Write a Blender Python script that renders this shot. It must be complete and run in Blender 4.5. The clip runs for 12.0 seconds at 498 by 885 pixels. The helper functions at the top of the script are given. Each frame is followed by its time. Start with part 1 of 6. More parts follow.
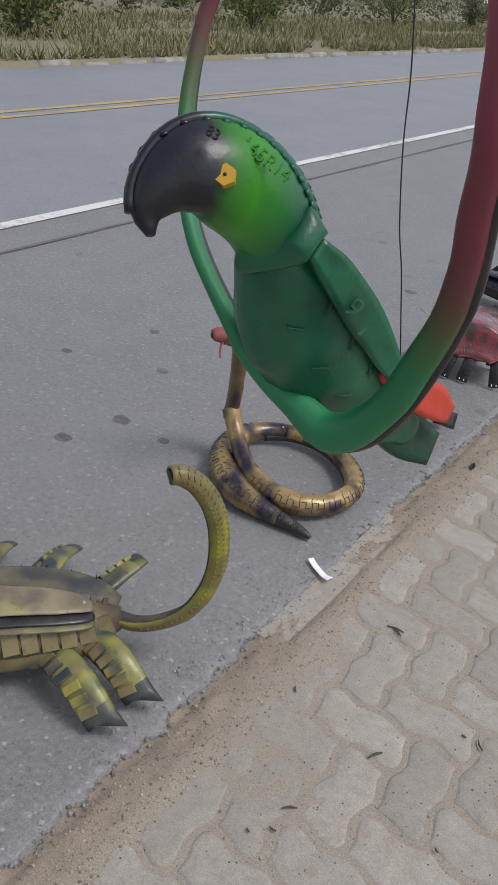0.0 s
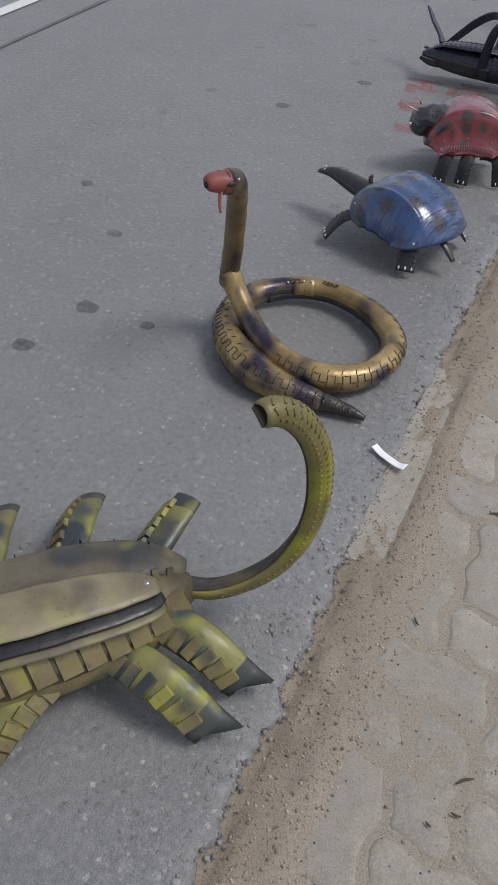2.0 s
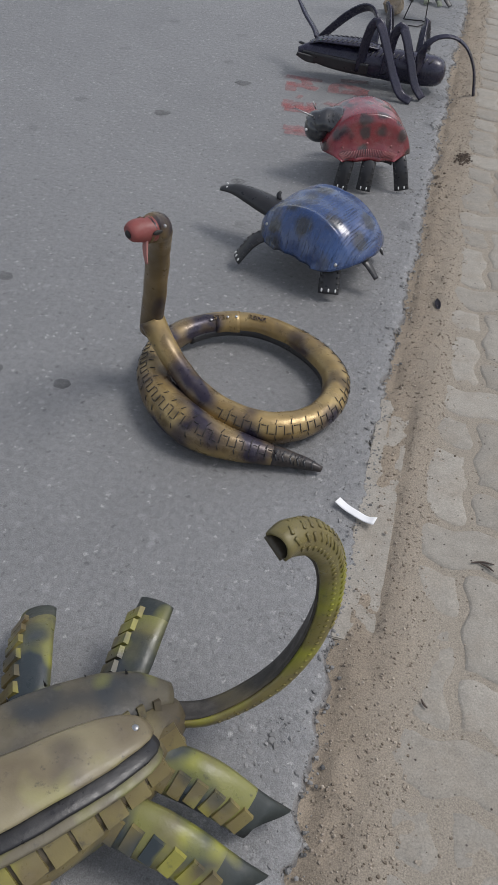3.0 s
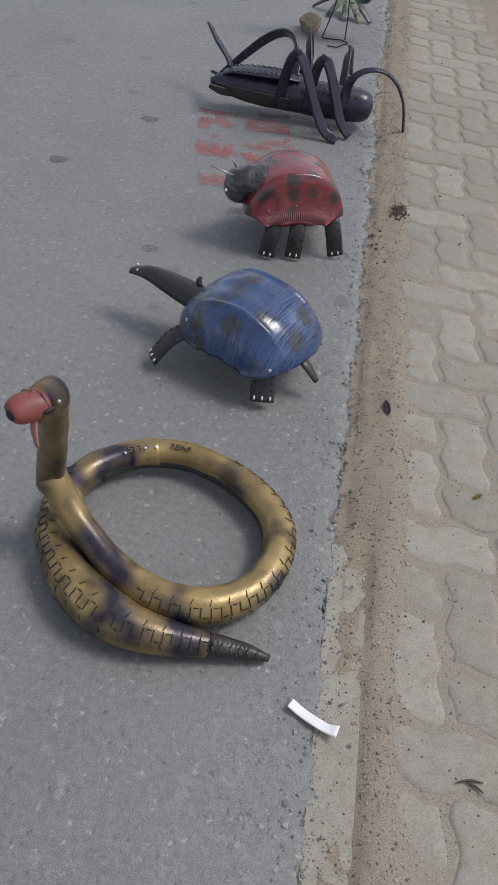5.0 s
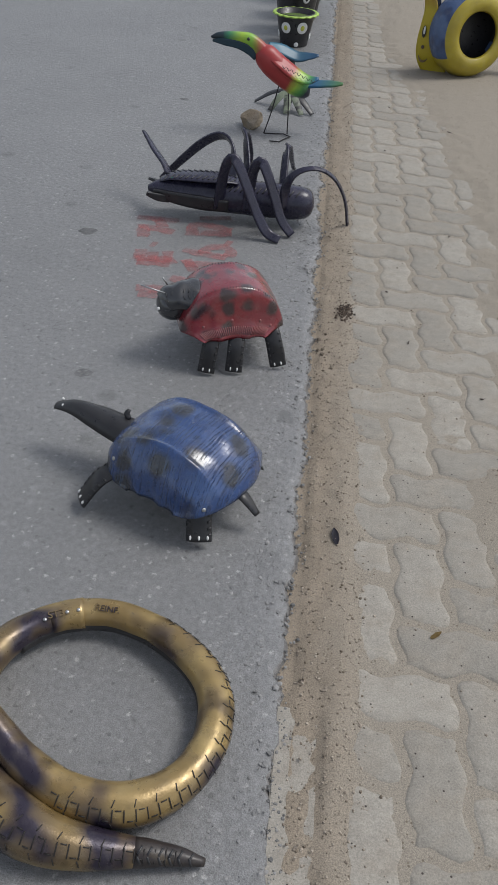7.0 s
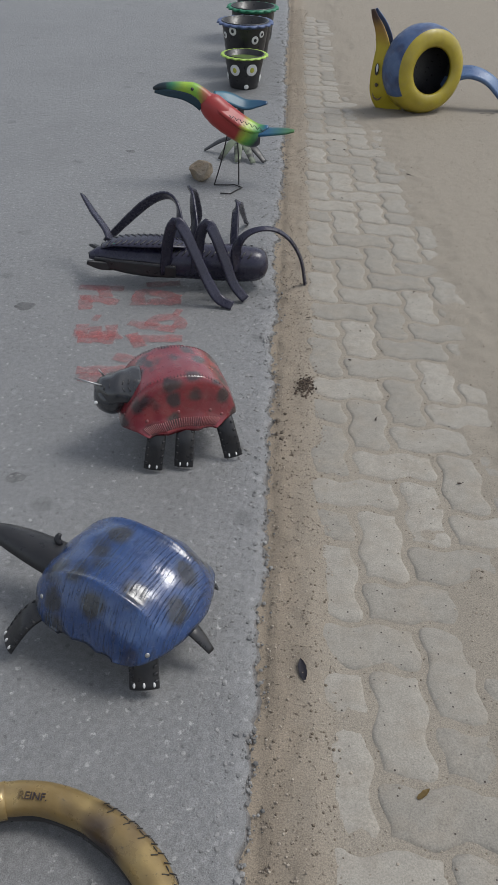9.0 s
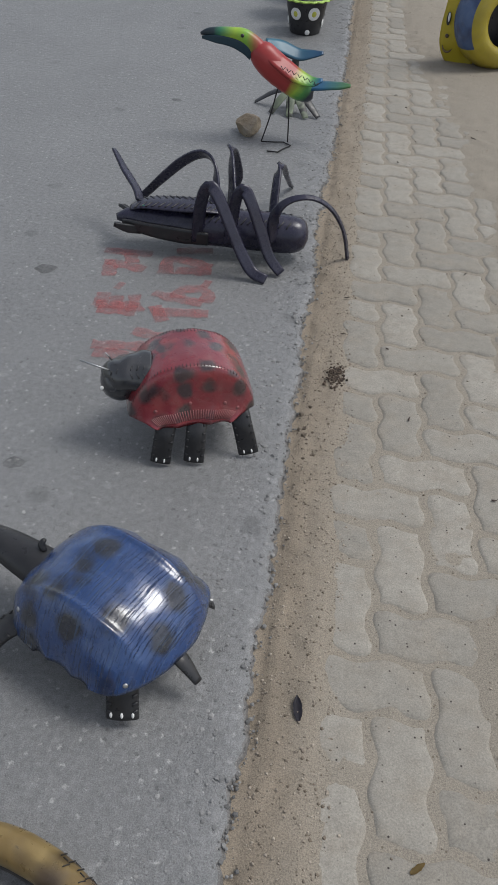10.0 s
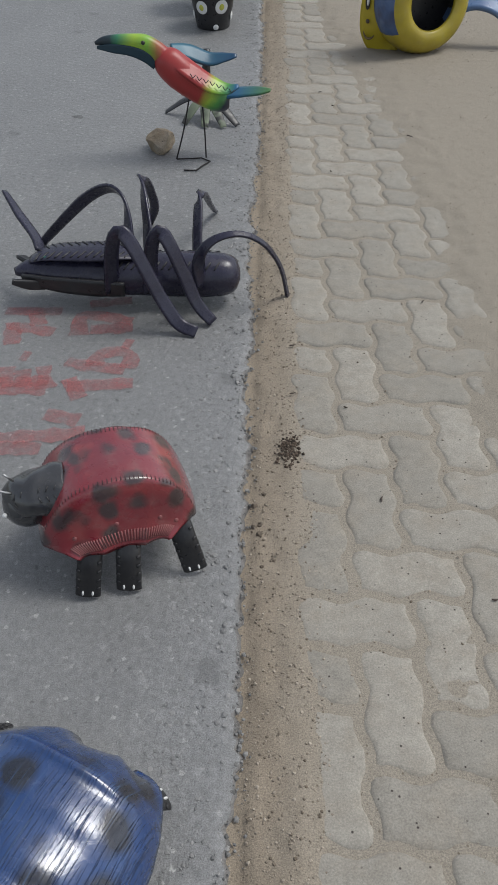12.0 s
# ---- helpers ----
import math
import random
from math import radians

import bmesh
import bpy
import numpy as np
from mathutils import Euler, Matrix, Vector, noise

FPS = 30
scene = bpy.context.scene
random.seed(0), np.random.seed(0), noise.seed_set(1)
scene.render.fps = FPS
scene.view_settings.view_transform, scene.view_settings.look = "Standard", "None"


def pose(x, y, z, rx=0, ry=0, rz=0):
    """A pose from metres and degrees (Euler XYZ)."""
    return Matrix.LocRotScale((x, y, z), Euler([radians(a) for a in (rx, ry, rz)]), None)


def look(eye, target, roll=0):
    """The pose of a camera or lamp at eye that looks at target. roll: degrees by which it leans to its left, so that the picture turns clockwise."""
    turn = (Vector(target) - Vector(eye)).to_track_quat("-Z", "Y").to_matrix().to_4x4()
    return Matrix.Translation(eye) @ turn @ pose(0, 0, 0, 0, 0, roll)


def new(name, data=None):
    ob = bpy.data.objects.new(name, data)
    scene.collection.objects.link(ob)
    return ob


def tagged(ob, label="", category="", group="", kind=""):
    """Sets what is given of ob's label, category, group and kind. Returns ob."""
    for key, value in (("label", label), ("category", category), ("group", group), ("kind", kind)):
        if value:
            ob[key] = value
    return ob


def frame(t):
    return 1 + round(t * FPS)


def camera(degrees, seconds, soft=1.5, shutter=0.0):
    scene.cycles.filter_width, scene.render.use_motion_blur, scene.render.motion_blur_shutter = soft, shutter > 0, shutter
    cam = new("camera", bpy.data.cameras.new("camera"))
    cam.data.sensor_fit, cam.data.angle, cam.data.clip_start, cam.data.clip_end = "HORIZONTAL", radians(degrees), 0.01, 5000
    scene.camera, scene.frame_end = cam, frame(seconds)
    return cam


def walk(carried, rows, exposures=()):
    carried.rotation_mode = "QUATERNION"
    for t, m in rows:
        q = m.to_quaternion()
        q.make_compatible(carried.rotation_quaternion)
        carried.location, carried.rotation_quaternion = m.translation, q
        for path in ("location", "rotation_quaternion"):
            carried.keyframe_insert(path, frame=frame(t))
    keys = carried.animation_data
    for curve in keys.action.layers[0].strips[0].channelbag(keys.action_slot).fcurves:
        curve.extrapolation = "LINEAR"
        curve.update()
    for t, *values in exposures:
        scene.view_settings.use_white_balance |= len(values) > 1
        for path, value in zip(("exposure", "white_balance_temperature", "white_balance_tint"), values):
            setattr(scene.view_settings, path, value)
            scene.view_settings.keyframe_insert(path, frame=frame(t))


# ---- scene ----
cam = camera(33.93, 12.0, soft=1.2)
PATH = [
    (0, (0.709, 0.679, 1.415), (-0.2, 2.132, 0.384), 7.7),
    (0.3, (0.62, 0.661, 1.385), (-0.186, 2.133, 0.299), 6.8),
    (0.5, (0.55, 0.652, 1.357), (-0.192, 2.129, 0.231), 6.3),
    (0.8, (0.476, 0.664, 1.315), (-0.246, 2.054, 0.076), 3.5),
    (1, (0.434, 0.683, 1.306), (-0.227, 2.038, -0.008), 3.8),
    (1.2, (0.391, 0.711, 1.293), (-0.254, 2.092, 0.002), 2.6),
    (1.5, (0.299, 0.8, 1.249), (-0.195, 2.13, -0.161), 5.5),
    (1.7, (0.281, 0.862, 1.268), (-0.299, 2.18, -0.119), 1.7),
    (2, (0.22, 0.934, 1.256), (-0.354, 2.283, -0.104), 2.7),
    (2.2, (0.18, 0.971, 1.256), (-0.335, 2.312, -0.133), 2.9),
    (2.5, (0.107, 1.029, 1.253), (-0.308, 2.428, -0.115), 4.1),
    (2.7, (0.052, 1.063, 1.25), (-0.283, 2.494, -0.107), 4.3),
    (4.3, (-0.099, 1.389, 1.254), (-0.297, 2.682, -0.26), 4.6),
    (4.5, (-0.104, 1.438, 1.249), (-0.278, 2.753, -0.247), 5.5),
    (5, (-0.138, 1.586, 1.279), (-0.221, 3.021, -0.112), 7.7),
    (5.5, (-0.13, 1.666, 1.302), (-0.141, 3.137, -0.053), 5.0),
    (6, (-0.117, 1.708, 1.315), (-0.139, 3.255, 0.047), 4.4),
    (6.2, (-0.109, 1.714, 1.321), (-0.115, 3.266, 0.059), 4.9),
    (6.5, (-0.087, 1.736, 1.332), (-0.146, 3.253, 0.03), 4.0),
    (6.7, (-0.068, 1.762, 1.327), (-0.169, 3.299, 0.052), 2.9),
    (7, (-0.04, 1.808, 1.324), (-0.129, 3.345, 0.049), 3.8),
    (7.5, (0.015, 1.86, 1.331), (-0.055, 3.402, 0.06), 4.5),
    (7.7, (0.04, 1.893, 1.335), (-0.027, 3.417, 0.042), 3.8),
    (9.3, (-0.001, 2.171, 1.328), (-0.049, 3.754, 0.107), 1.7),
    (9.5, (0.01, 2.219, 1.324), (-0.067, 3.788, 0.086), 2.4),
    (9.7, (0.033, 2.271, 1.321), (-0.076, 3.787, 0.024), 2.6),
    (10, (0.064, 2.32, 1.316), (-0.09, 3.808, -0.011), 2.7),
    (10.5, (0.07, 2.411, 1.28), (-0.139, 3.741, -0.198), 2.6),
    (11, (0.009, 2.522, 1.257), (-0.207, 3.855, -0.219), 1.4),
    (11.2, (0.001, 2.56, 1.258), (-0.155, 3.876, -0.238), 1.8),
    (11.5, (0.002, 2.616, 1.257), (-0.069, 3.971, -0.213), 1.7),
    (11.7, (0.016, 2.667, 1.265), (-0.055, 4.031, -0.193), 0.3),
    (12, (0.044, 2.741, 1.269), (0.01, 4.215, -0.082), 0.0),
]
walk(cam, [(t, look(eye, target, roll)) for t, eye, target, roll in PATH], exposures=[(0.0, 0.64, 6520, 14.0), (0.8, 0.56, 6500, 12.5), (1.5, 0.47, 6500, 12.0), (2.5, 0.54, 6490, 11.5), (5.0, 0.53, 6490, 11.0), (7.5, 0.54, 6490, 9.5), (10.5, 0.49, 6500, 8.8), (12.0, 0.54, 6510, 8.0)])

# ---- light ----
world = bpy.data.worlds.new("sky")
scene.world = world
world.use_nodes = True
wn = world.node_tree
sky = wn.nodes.new("ShaderNodeTexSky")
sky.sky_type = "NISHITA"
sky.sun_disc = False
SUN_EL, SUN_AZ = radians(58), radians(75)
sky.sun_elevation, sky.sun_rotation = SUN_EL, SUN_AZ
sky.dust_density, sky.air_density = 2.0, 1.0
whiten = wn.nodes.new("ShaderNodeHueSaturation")
whiten.inputs["Saturation"].default_value = 0.45
wn.links.new(sky.outputs[0], whiten.inputs["Color"])
wn.links.new(whiten.outputs[0], wn.nodes["Background"].inputs[0])
wn.nodes["Background"].inputs[1].default_value = 0.105
sun = new("sun", bpy.data.lights.new("sun", "SUN"))
sun.data.energy, sun.data.angle, sun.data.color = 1.1, radians(20), (1.0, 0.99, 0.965)
SUN_DIR = Vector((math.sin(SUN_AZ) * math.cos(SUN_EL), math.cos(SUN_AZ) * math.cos(SUN_EL), math.sin(SUN_EL)))
sun.matrix_world = look(SUN_DIR * 20, (0, 0, 0))



# ---- building helpers ----
def thing(name, loc, label, category, group=""):
    e = new(name)
    e.empty_display_size = 0.1
    e.location = loc
    return tagged(e, label, category, group)


def mesh_object(name, bm, mat, smooth=True):
    me = bpy.data.meshes.new(name)
    bm.to_mesh(me)
    bm.free()
    if smooth:
        me.polygons.foreach_set("use_smooth", [True] * len(me.polygons))
    for m in mat if isinstance(mat, (list, tuple)) else [mat]:
        me.materials.append(m)
    return new(name, me)


def origin_of(ob):
    p = Vector((0, 0, 0))
    while ob:
        p += ob.location
        ob = ob.parent
    return p


def part(name, bm, mat, parent, label="", smooth=True):
    """One mesh under a thing or a part; the vertices are in the world's metres."""
    bmesh.ops.recalc_face_normals(bm, faces=bm.faces)
    base = origin_of(parent)
    for v in bm.verts:
        v.co -= base
    ob = mesh_object(name, bm, mat, smooth)
    ob.parent = parent
    return tagged(ob, label)


def structure(name, bm, mat, label, category, smooth=True, kind="structure"):
    return tagged(mesh_object(name, bm, mat, smooth), label, category, "", kind)


def spline(points, n):
    """n samples on a smooth curve through points of any dimension."""
    p = [np.array(q, float) for q in points]
    p = [2 * p[0] - p[1]] + p + [2 * p[-1] - p[-2]]
    lens = [max(1e-6, np.linalg.norm(p[i + 1][:3] - p[i][:3])) for i in range(1, len(p) - 2)]
    cum = np.concatenate([[0], np.cumsum(lens)])
    out = []
    for s in np.linspace(0, cum[-1], n):
        i = min(len(lens) - 1, int(np.searchsorted(cum, s, "right")) - 1)
        u = (s - cum[i]) / lens[i]
        a, b, c, d = p[i], p[i + 1], p[i + 2], p[i + 3]
        out.append(0.5 * (2 * b + (c - a) * u + (2 * a - 5 * b + 4 * c - d) * u * u + (3 * b - a - 3 * c + d) * u ** 3))
    return out


def frames(path, up=(0, 0, 1)):
    """Place, side and normal at each sample of a path; up may be a list with one direction a sample."""
    out = []
    for i, q in enumerate(path):
        a, b = path[max(0, i - 1)], path[min(len(path) - 1, i + 1)]
        t = Vector(b[:3]) - Vector(a[:3])
        t.normalize()
        u = Vector(up[i]) if isinstance(up[0], (tuple, list, Vector)) else Vector(up)
        n = u - t * u.dot(t)
        if n.length < 1e-3:
            n = Vector((1, 0, 0)) - t * t.x
        n.normalize()
        out.append((Vector(q[:3]), t.cross(n), n, t))
    return out


CIRCLE = [(math.cos(a), math.sin(a)) for a in np.linspace(0, 2 * math.pi, 17)[:-1]]
STRIP = [(-1, -1), (-0.6, -1), (0, -1), (0.6, -1), (1, -1), (1, 1), (0.6, 1), (0, 1), (-0.6, 1), (-1, 1)]


def sweep(bm, path, section=CIRCLE, up=(0, 0, 1), cap=True, wobble=0.0):
    """Sweeps a closed section along samples (x, y, z, half width, half height)."""
    rings = []
    fr = frames(path, up)
    for q, (c, s, n, t) in zip(path, fr):
        wa, wb = q[3], q[4] if len(q) > 4 else q[3]
        ring = []
        for a, b in section:
            p = c + s * (a * wa) + n * (b * wb)
            if wobble:
                p += noise.noise_vector(p * 25) * wobble
            ring.append(bm.verts.new(p))
        rings.append(ring)
    k = len(section)
    for r0, r1 in zip(rings, rings[1:]):
        for j in range(k):
            bm.faces.new((r0[j], r0[(j + 1) % k], r1[(j + 1) % k], r1[j]))
    if cap:
        bm.faces.new(rings[0])
        bm.faces.new(rings[-1])
    return rings


def arch(depth, thick, n=9):
    """A gutter-like section: a curved strip with thickness, open below."""
    a = np.linspace(math.pi, 0, n)
    top = [(math.cos(v), math.sin(v) * depth) for v in a]
    low = [(math.cos(v) * (1 - thick), math.sin(v) * depth - thick * 0.9) for v in a[::-1]]
    return top + low


def block(bm, c, s, n, t, la, lb, h, sink=0.3, taper=0.8):
    """A small raised block on a surface: half sizes la along s, lb along t, height h along n."""
    vs = []
    for z, k in ((-h * sink, 1.0), (h, taper)):
        for a, b in ((-1, -1), (1, -1), (1, 1), (-1, 1)):
            vs.append(bm.verts.new(c + s * (a * la * k) + t * (b * lb * k) + n * z))
    for f in ((0, 3, 2, 1), (4, 5, 6, 7), (0, 1, 5, 4), (1, 2, 6, 5), (2, 3, 7, 6), (3, 0, 4, 7)):
        bm.faces.new([vs[i] for i in f])


def tread(bm, path, angles, every, la, lb, h, up=(0, 0, 1), skew=0.0, depth=1.0, start=0, end=None):
    """Raised blocks along a swept path, at angles (degrees) round its section."""
    fr = frames(path, up)
    for i in range(start, end or len(path) - 1, every):
        c, s, n, t = fr[i]
        q = path[i]
        wa, wb = q[3], (q[4] if len(q) > 4 else q[3]) * depth
        for j, ang in enumerate(angles):
            a = radians(ang)
            nn = (s * (math.cos(a) * wb) + n * (math.sin(a) * wa)).normalized()
            p = c + s * (math.cos(a) * wa) + n * (math.sin(a) * wb)
            tt = (t + nn.cross(t) * (skew if j % 2 else -skew)).normalized()
            block(bm, p, nn.cross(tt).normalized(), nn, tt, la, lb, h)


def ball(bm, c, rx, ry=None, rz=None, rot=None, seg=14):
    m = Matrix.Translation(c) @ (rot.to_4x4() if rot else Matrix()) @ Matrix.Diagonal((rx, ry or rx, rz or rx, 1))
    return bmesh.ops.create_uvsphere(bm, u_segments=seg, v_segments=max(6, seg // 2), radius=1, matrix=m)["verts"]


def box(bm, lo, hi, bevel=0.0):
    lo, hi = Vector(lo), Vector(hi)
    m = Matrix.Translation((lo + hi) / 2) @ Matrix.Diagonal((*(hi - lo), 1))
    vs = bmesh.ops.create_cube(bm, size=1, matrix=m)["verts"]
    if bevel:
        bmesh.ops.bevel(bm, geom=list({e for v in vs for e in v.link_edges}), offset=bevel, segments=2, affect="EDGES")


def screw(bm, c, n, r=0.005):
    q = Vector(n).to_track_quat("Z", "Y")
    ball(bm, Vector(c), r, r, r * 0.45, q.to_matrix(), 10)


# ---- materials ----
def material(name, rough=0.6, metal=0.0, spec=0.5):
    m = bpy.data.materials.new(name)
    m.use_nodes = True
    nt = m.node_tree
    b = nt.nodes["Principled BSDF"]
    b.inputs["Roughness"].default_value = rough
    b.inputs["Metallic"].default_value = metal
    b.inputs["Specular IOR Level"].default_value = spec
    return m, nt, b


def rgba(c):
    return (*c, 1.0)


def coords(nt):
    return nt.nodes.new("ShaderNodeNewGeometry").outputs["Position"]


def noise_node(nt, vec, scale, detail=4.0, rough=0.55):
    n = nt.nodes.new("ShaderNodeTexNoise")
    n.inputs["Scale"].default_value, n.inputs["Detail"].default_value, n.inputs["Roughness"].default_value = scale, detail, rough
    nt.links.new(vec, n.inputs["Vector"])
    return n.outputs["Fac"]


def ramp(nt, fac, stops):
    r = nt.nodes.new("ShaderNodeValToRGB")
    nt.links.new(fac, r.inputs["Fac"])
    el = r.color_ramp.elements
    while len(el) < len(stops):
        el.new(0.5)
    for e, (p, c) in zip(el, stops):
        e.position, e.color = p, rgba(c) if not isinstance(c, (int, float)) else (c, c, c, 1)
    return r.outputs["Color"]


def mix(nt, fac, a, b, mode="MIX"):
    n = nt.nodes.new("ShaderNodeMix")
    n.data_type, n.blend_type = "RGBA", mode
    for sock, v in ((n.inputs[0], fac), (n.inputs[6], a), (n.inputs[7], b)):
        if isinstance(v, (int, float)):
            sock.default_value = v
        elif isinstance(v, tuple):
            sock.default_value = rgba(v)
        else:
            nt.links.new(v, sock)
    return n.outputs[2]


def bump(nt, b, height, strength, dist):
    n = nt.nodes.new("ShaderNodeBump")
    n.inputs["Strength"].default_value, n.inputs["Distance"].default_value = strength, dist
    nt.links.new(height, n.inputs["Height"])
    nt.links.new(n.outputs[0], b.inputs["Normal"])
    nt.links.new(n.outputs[0], b.inputs["Coat Normal"])


def stretched(nt, vec, sx, sy, sz, rot=(0, 0, 0)):
    n = nt.nodes.new("ShaderNodeMapping")
    n.vector_type = "TEXTURE"
    n.inputs["Scale"].default_value = (1 / sx, 1 / sy, 1 / sz)
    n.inputs["Rotation"].default_value = [radians(a) for a in rot]
    nt.links.new(vec, n.inputs["Vector"])
    return n.outputs[0]


def painted(name, base, dark, spots=None, spot_scale=12.0, spot_at=(0.55, 0.66), rough=0.45, wear=0.0, fine=140.0, metal=0.0, streak=None, dusty=0.2, round_spots=False, coat=0.0, accent=None, lines_mix=0.55):
    """Sprayed paint on rubber: two tones, clouds of a third colour, worn grain and dust."""
    m, nt, b = material(name, rough, metal)
    b.inputs["Coat Weight"].default_value, b.inputs["Coat Roughness"].default_value = coat, 0.16
    pos = coords(nt)
    col = mix(nt, ramp(nt, noise_node(nt, pos, 9.0, 3.0), [(0.35, 0.0), (0.7, 1.0)]), base, dark)
    if spots:
        if round_spots:
            w = nt.nodes.new("ShaderNodeVectorMath")
            w.operation = "MULTIPLY_ADD"
            nz = nt.nodes.new("ShaderNodeTexNoise")
            nz.inputs["Scale"].default_value = 22.0
            nt.links.new(pos, nz.inputs["Vector"])
            nt.links.new(nz.outputs["Color"], w.inputs[0])
            w.inputs[1].default_value = (0.03, 0.03, 0.03)
            nt.links.new(pos, w.inputs[2])
            vo = nt.nodes.new("ShaderNodeTexVoronoi")
            vo.inputs["Scale"].default_value, vo.inputs["Randomness"].default_value = spot_scale, 0.75
            nt.links.new(w.outputs[0], vo.inputs["Vector"])
            col = mix(nt, ramp(nt, vo.outputs["Distance"], [(0.27, 0.92), (0.46, 0.0)]), col, spots)
        else:
            col = mix(nt, ramp(nt, noise_node(nt, pos, spot_scale, 1.5), [(spot_at[0], 0.0), (spot_at[1], 1.0)]), col, spots)
    if accent:
        off = nt.nodes.new("ShaderNodeVectorMath")
        off.operation = "ADD"
        nt.links.new(pos, off.inputs[0])
        off.inputs[1].default_value = (3.1, 1.7, 0.4)
        col = mix(nt, ramp(nt, noise_node(nt, off.outputs[0], accent[1], 2.0), [(accent[2], 0.0), (accent[2] + 0.14, 0.9)]), col, accent[0])
    if streak:
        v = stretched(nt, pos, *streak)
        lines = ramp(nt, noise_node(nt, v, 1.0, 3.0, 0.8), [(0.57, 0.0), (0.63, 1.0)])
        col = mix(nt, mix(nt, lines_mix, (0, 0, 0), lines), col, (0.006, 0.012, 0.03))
        # Thin streaks of sheen are painted into the colour as paler blue.
        painted_shine = ramp(nt, noise_node(nt, v, 0.7, 2.0, 0.7), [(0.58, 0.0), (0.68, 0.5)])
        col = mix(nt, painted_shine, col, (0.05, 0.10, 0.2))
    if wear:
        col = mix(nt, ramp(nt, noise_node(nt, pos, fine * 0.5, 6.0, 0.7), [(0.62 - wear, 0.0), (0.75, 0.8)]), col, (0.03, 0.03, 0.032))
    dust = ramp(nt, noise_node(nt, pos, 30.0, 5.0, 0.7), [(0.5, 0.0), (0.85, dusty)])
    col = mix(nt, dust, col, (0.3, 0.27, 0.23))
    nt.links.new(col, b.inputs["Base Color"])
    nt.links.new(ramp(nt, noise_node(nt, pos, 45.0, 4.0), [(0.3, rough - 0.12), (0.75, rough + 0.18)]), b.inputs["Roughness"])
    grain = noise_node(nt, pos, fine, 5.0, 0.6)
    if streak:
        bump(nt, b, mix(nt, 0.8, grain, mix(nt, 1.0, (1, 1, 1), lines, "SUBTRACT")), 0.8, 0.003)
    else:
        bump(nt, b, grain, 0.25, 0.002)
    return m


def axis_paint(name, origin, direction, length, stops, rough=0.4, grain=0.06):
    """Paint that changes colour along a line through the thing, with soft sprayed borders."""
    m, nt, b = material(name, rough)
    pos = coords(nt)
    sub = nt.nodes.new("ShaderNodeVectorMath")
    sub.operation = "SUBTRACT"
    nt.links.new(pos, sub.inputs[0])
    sub.inputs[1].default_value = origin
    dot = nt.nodes.new("ShaderNodeVectorMath")
    dot.operation = "DOT_PRODUCT"
    nt.links.new(sub.outputs[0], dot.inputs[0])
    dot.inputs[1].default_value = Vector(direction).normalized() / length
    add = nt.nodes.new("ShaderNodeMath")
    add.operation = "MULTIPLY_ADD"
    nt.links.new(noise_node(nt, pos, 22.0, 4.0), add.inputs[0])
    add.inputs[1].default_value = grain * 2
    nt.links.new(dot.outputs["Value"], add.inputs[2])
    shift = nt.nodes.new("ShaderNodeMath")
    shift.operation = "SUBTRACT"
    nt.links.new(add.outputs[0], shift.inputs[0])
    shift.inputs[1].default_value = grain
    col = ramp(nt, shift.outputs[0], stops)
    col = mix(nt, ramp(nt, noise_node(nt, pos, 60.0, 5.0, 0.7), [(0.5, 0.0), (0.9, 0.14)]), col, (0.12, 0.11, 0.1))
    nt.links.new(col, b.inputs["Base Color"])
    bump(nt, b, noise_node(nt, pos, 170.0, 4.0), 0.2, 0.0015)
    return m


def plain(name, col, rough=0.5, metal=0.0, var=0.25, scale=60.0):
    m, nt, b = material(name, rough, metal)
    pos = coords(nt)
    nt.links.new(mix(nt, ramp(nt, noise_node(nt, pos, scale, 5.0), [(0.3, 0.0), (0.8, 1.0)]), col, tuple(c * (1 - var) for c in col)), b.inputs["Base Color"])
    bump(nt, b, noise_node(nt, pos, scale * 3, 4.0), 0.2, 0.0015)
    return m


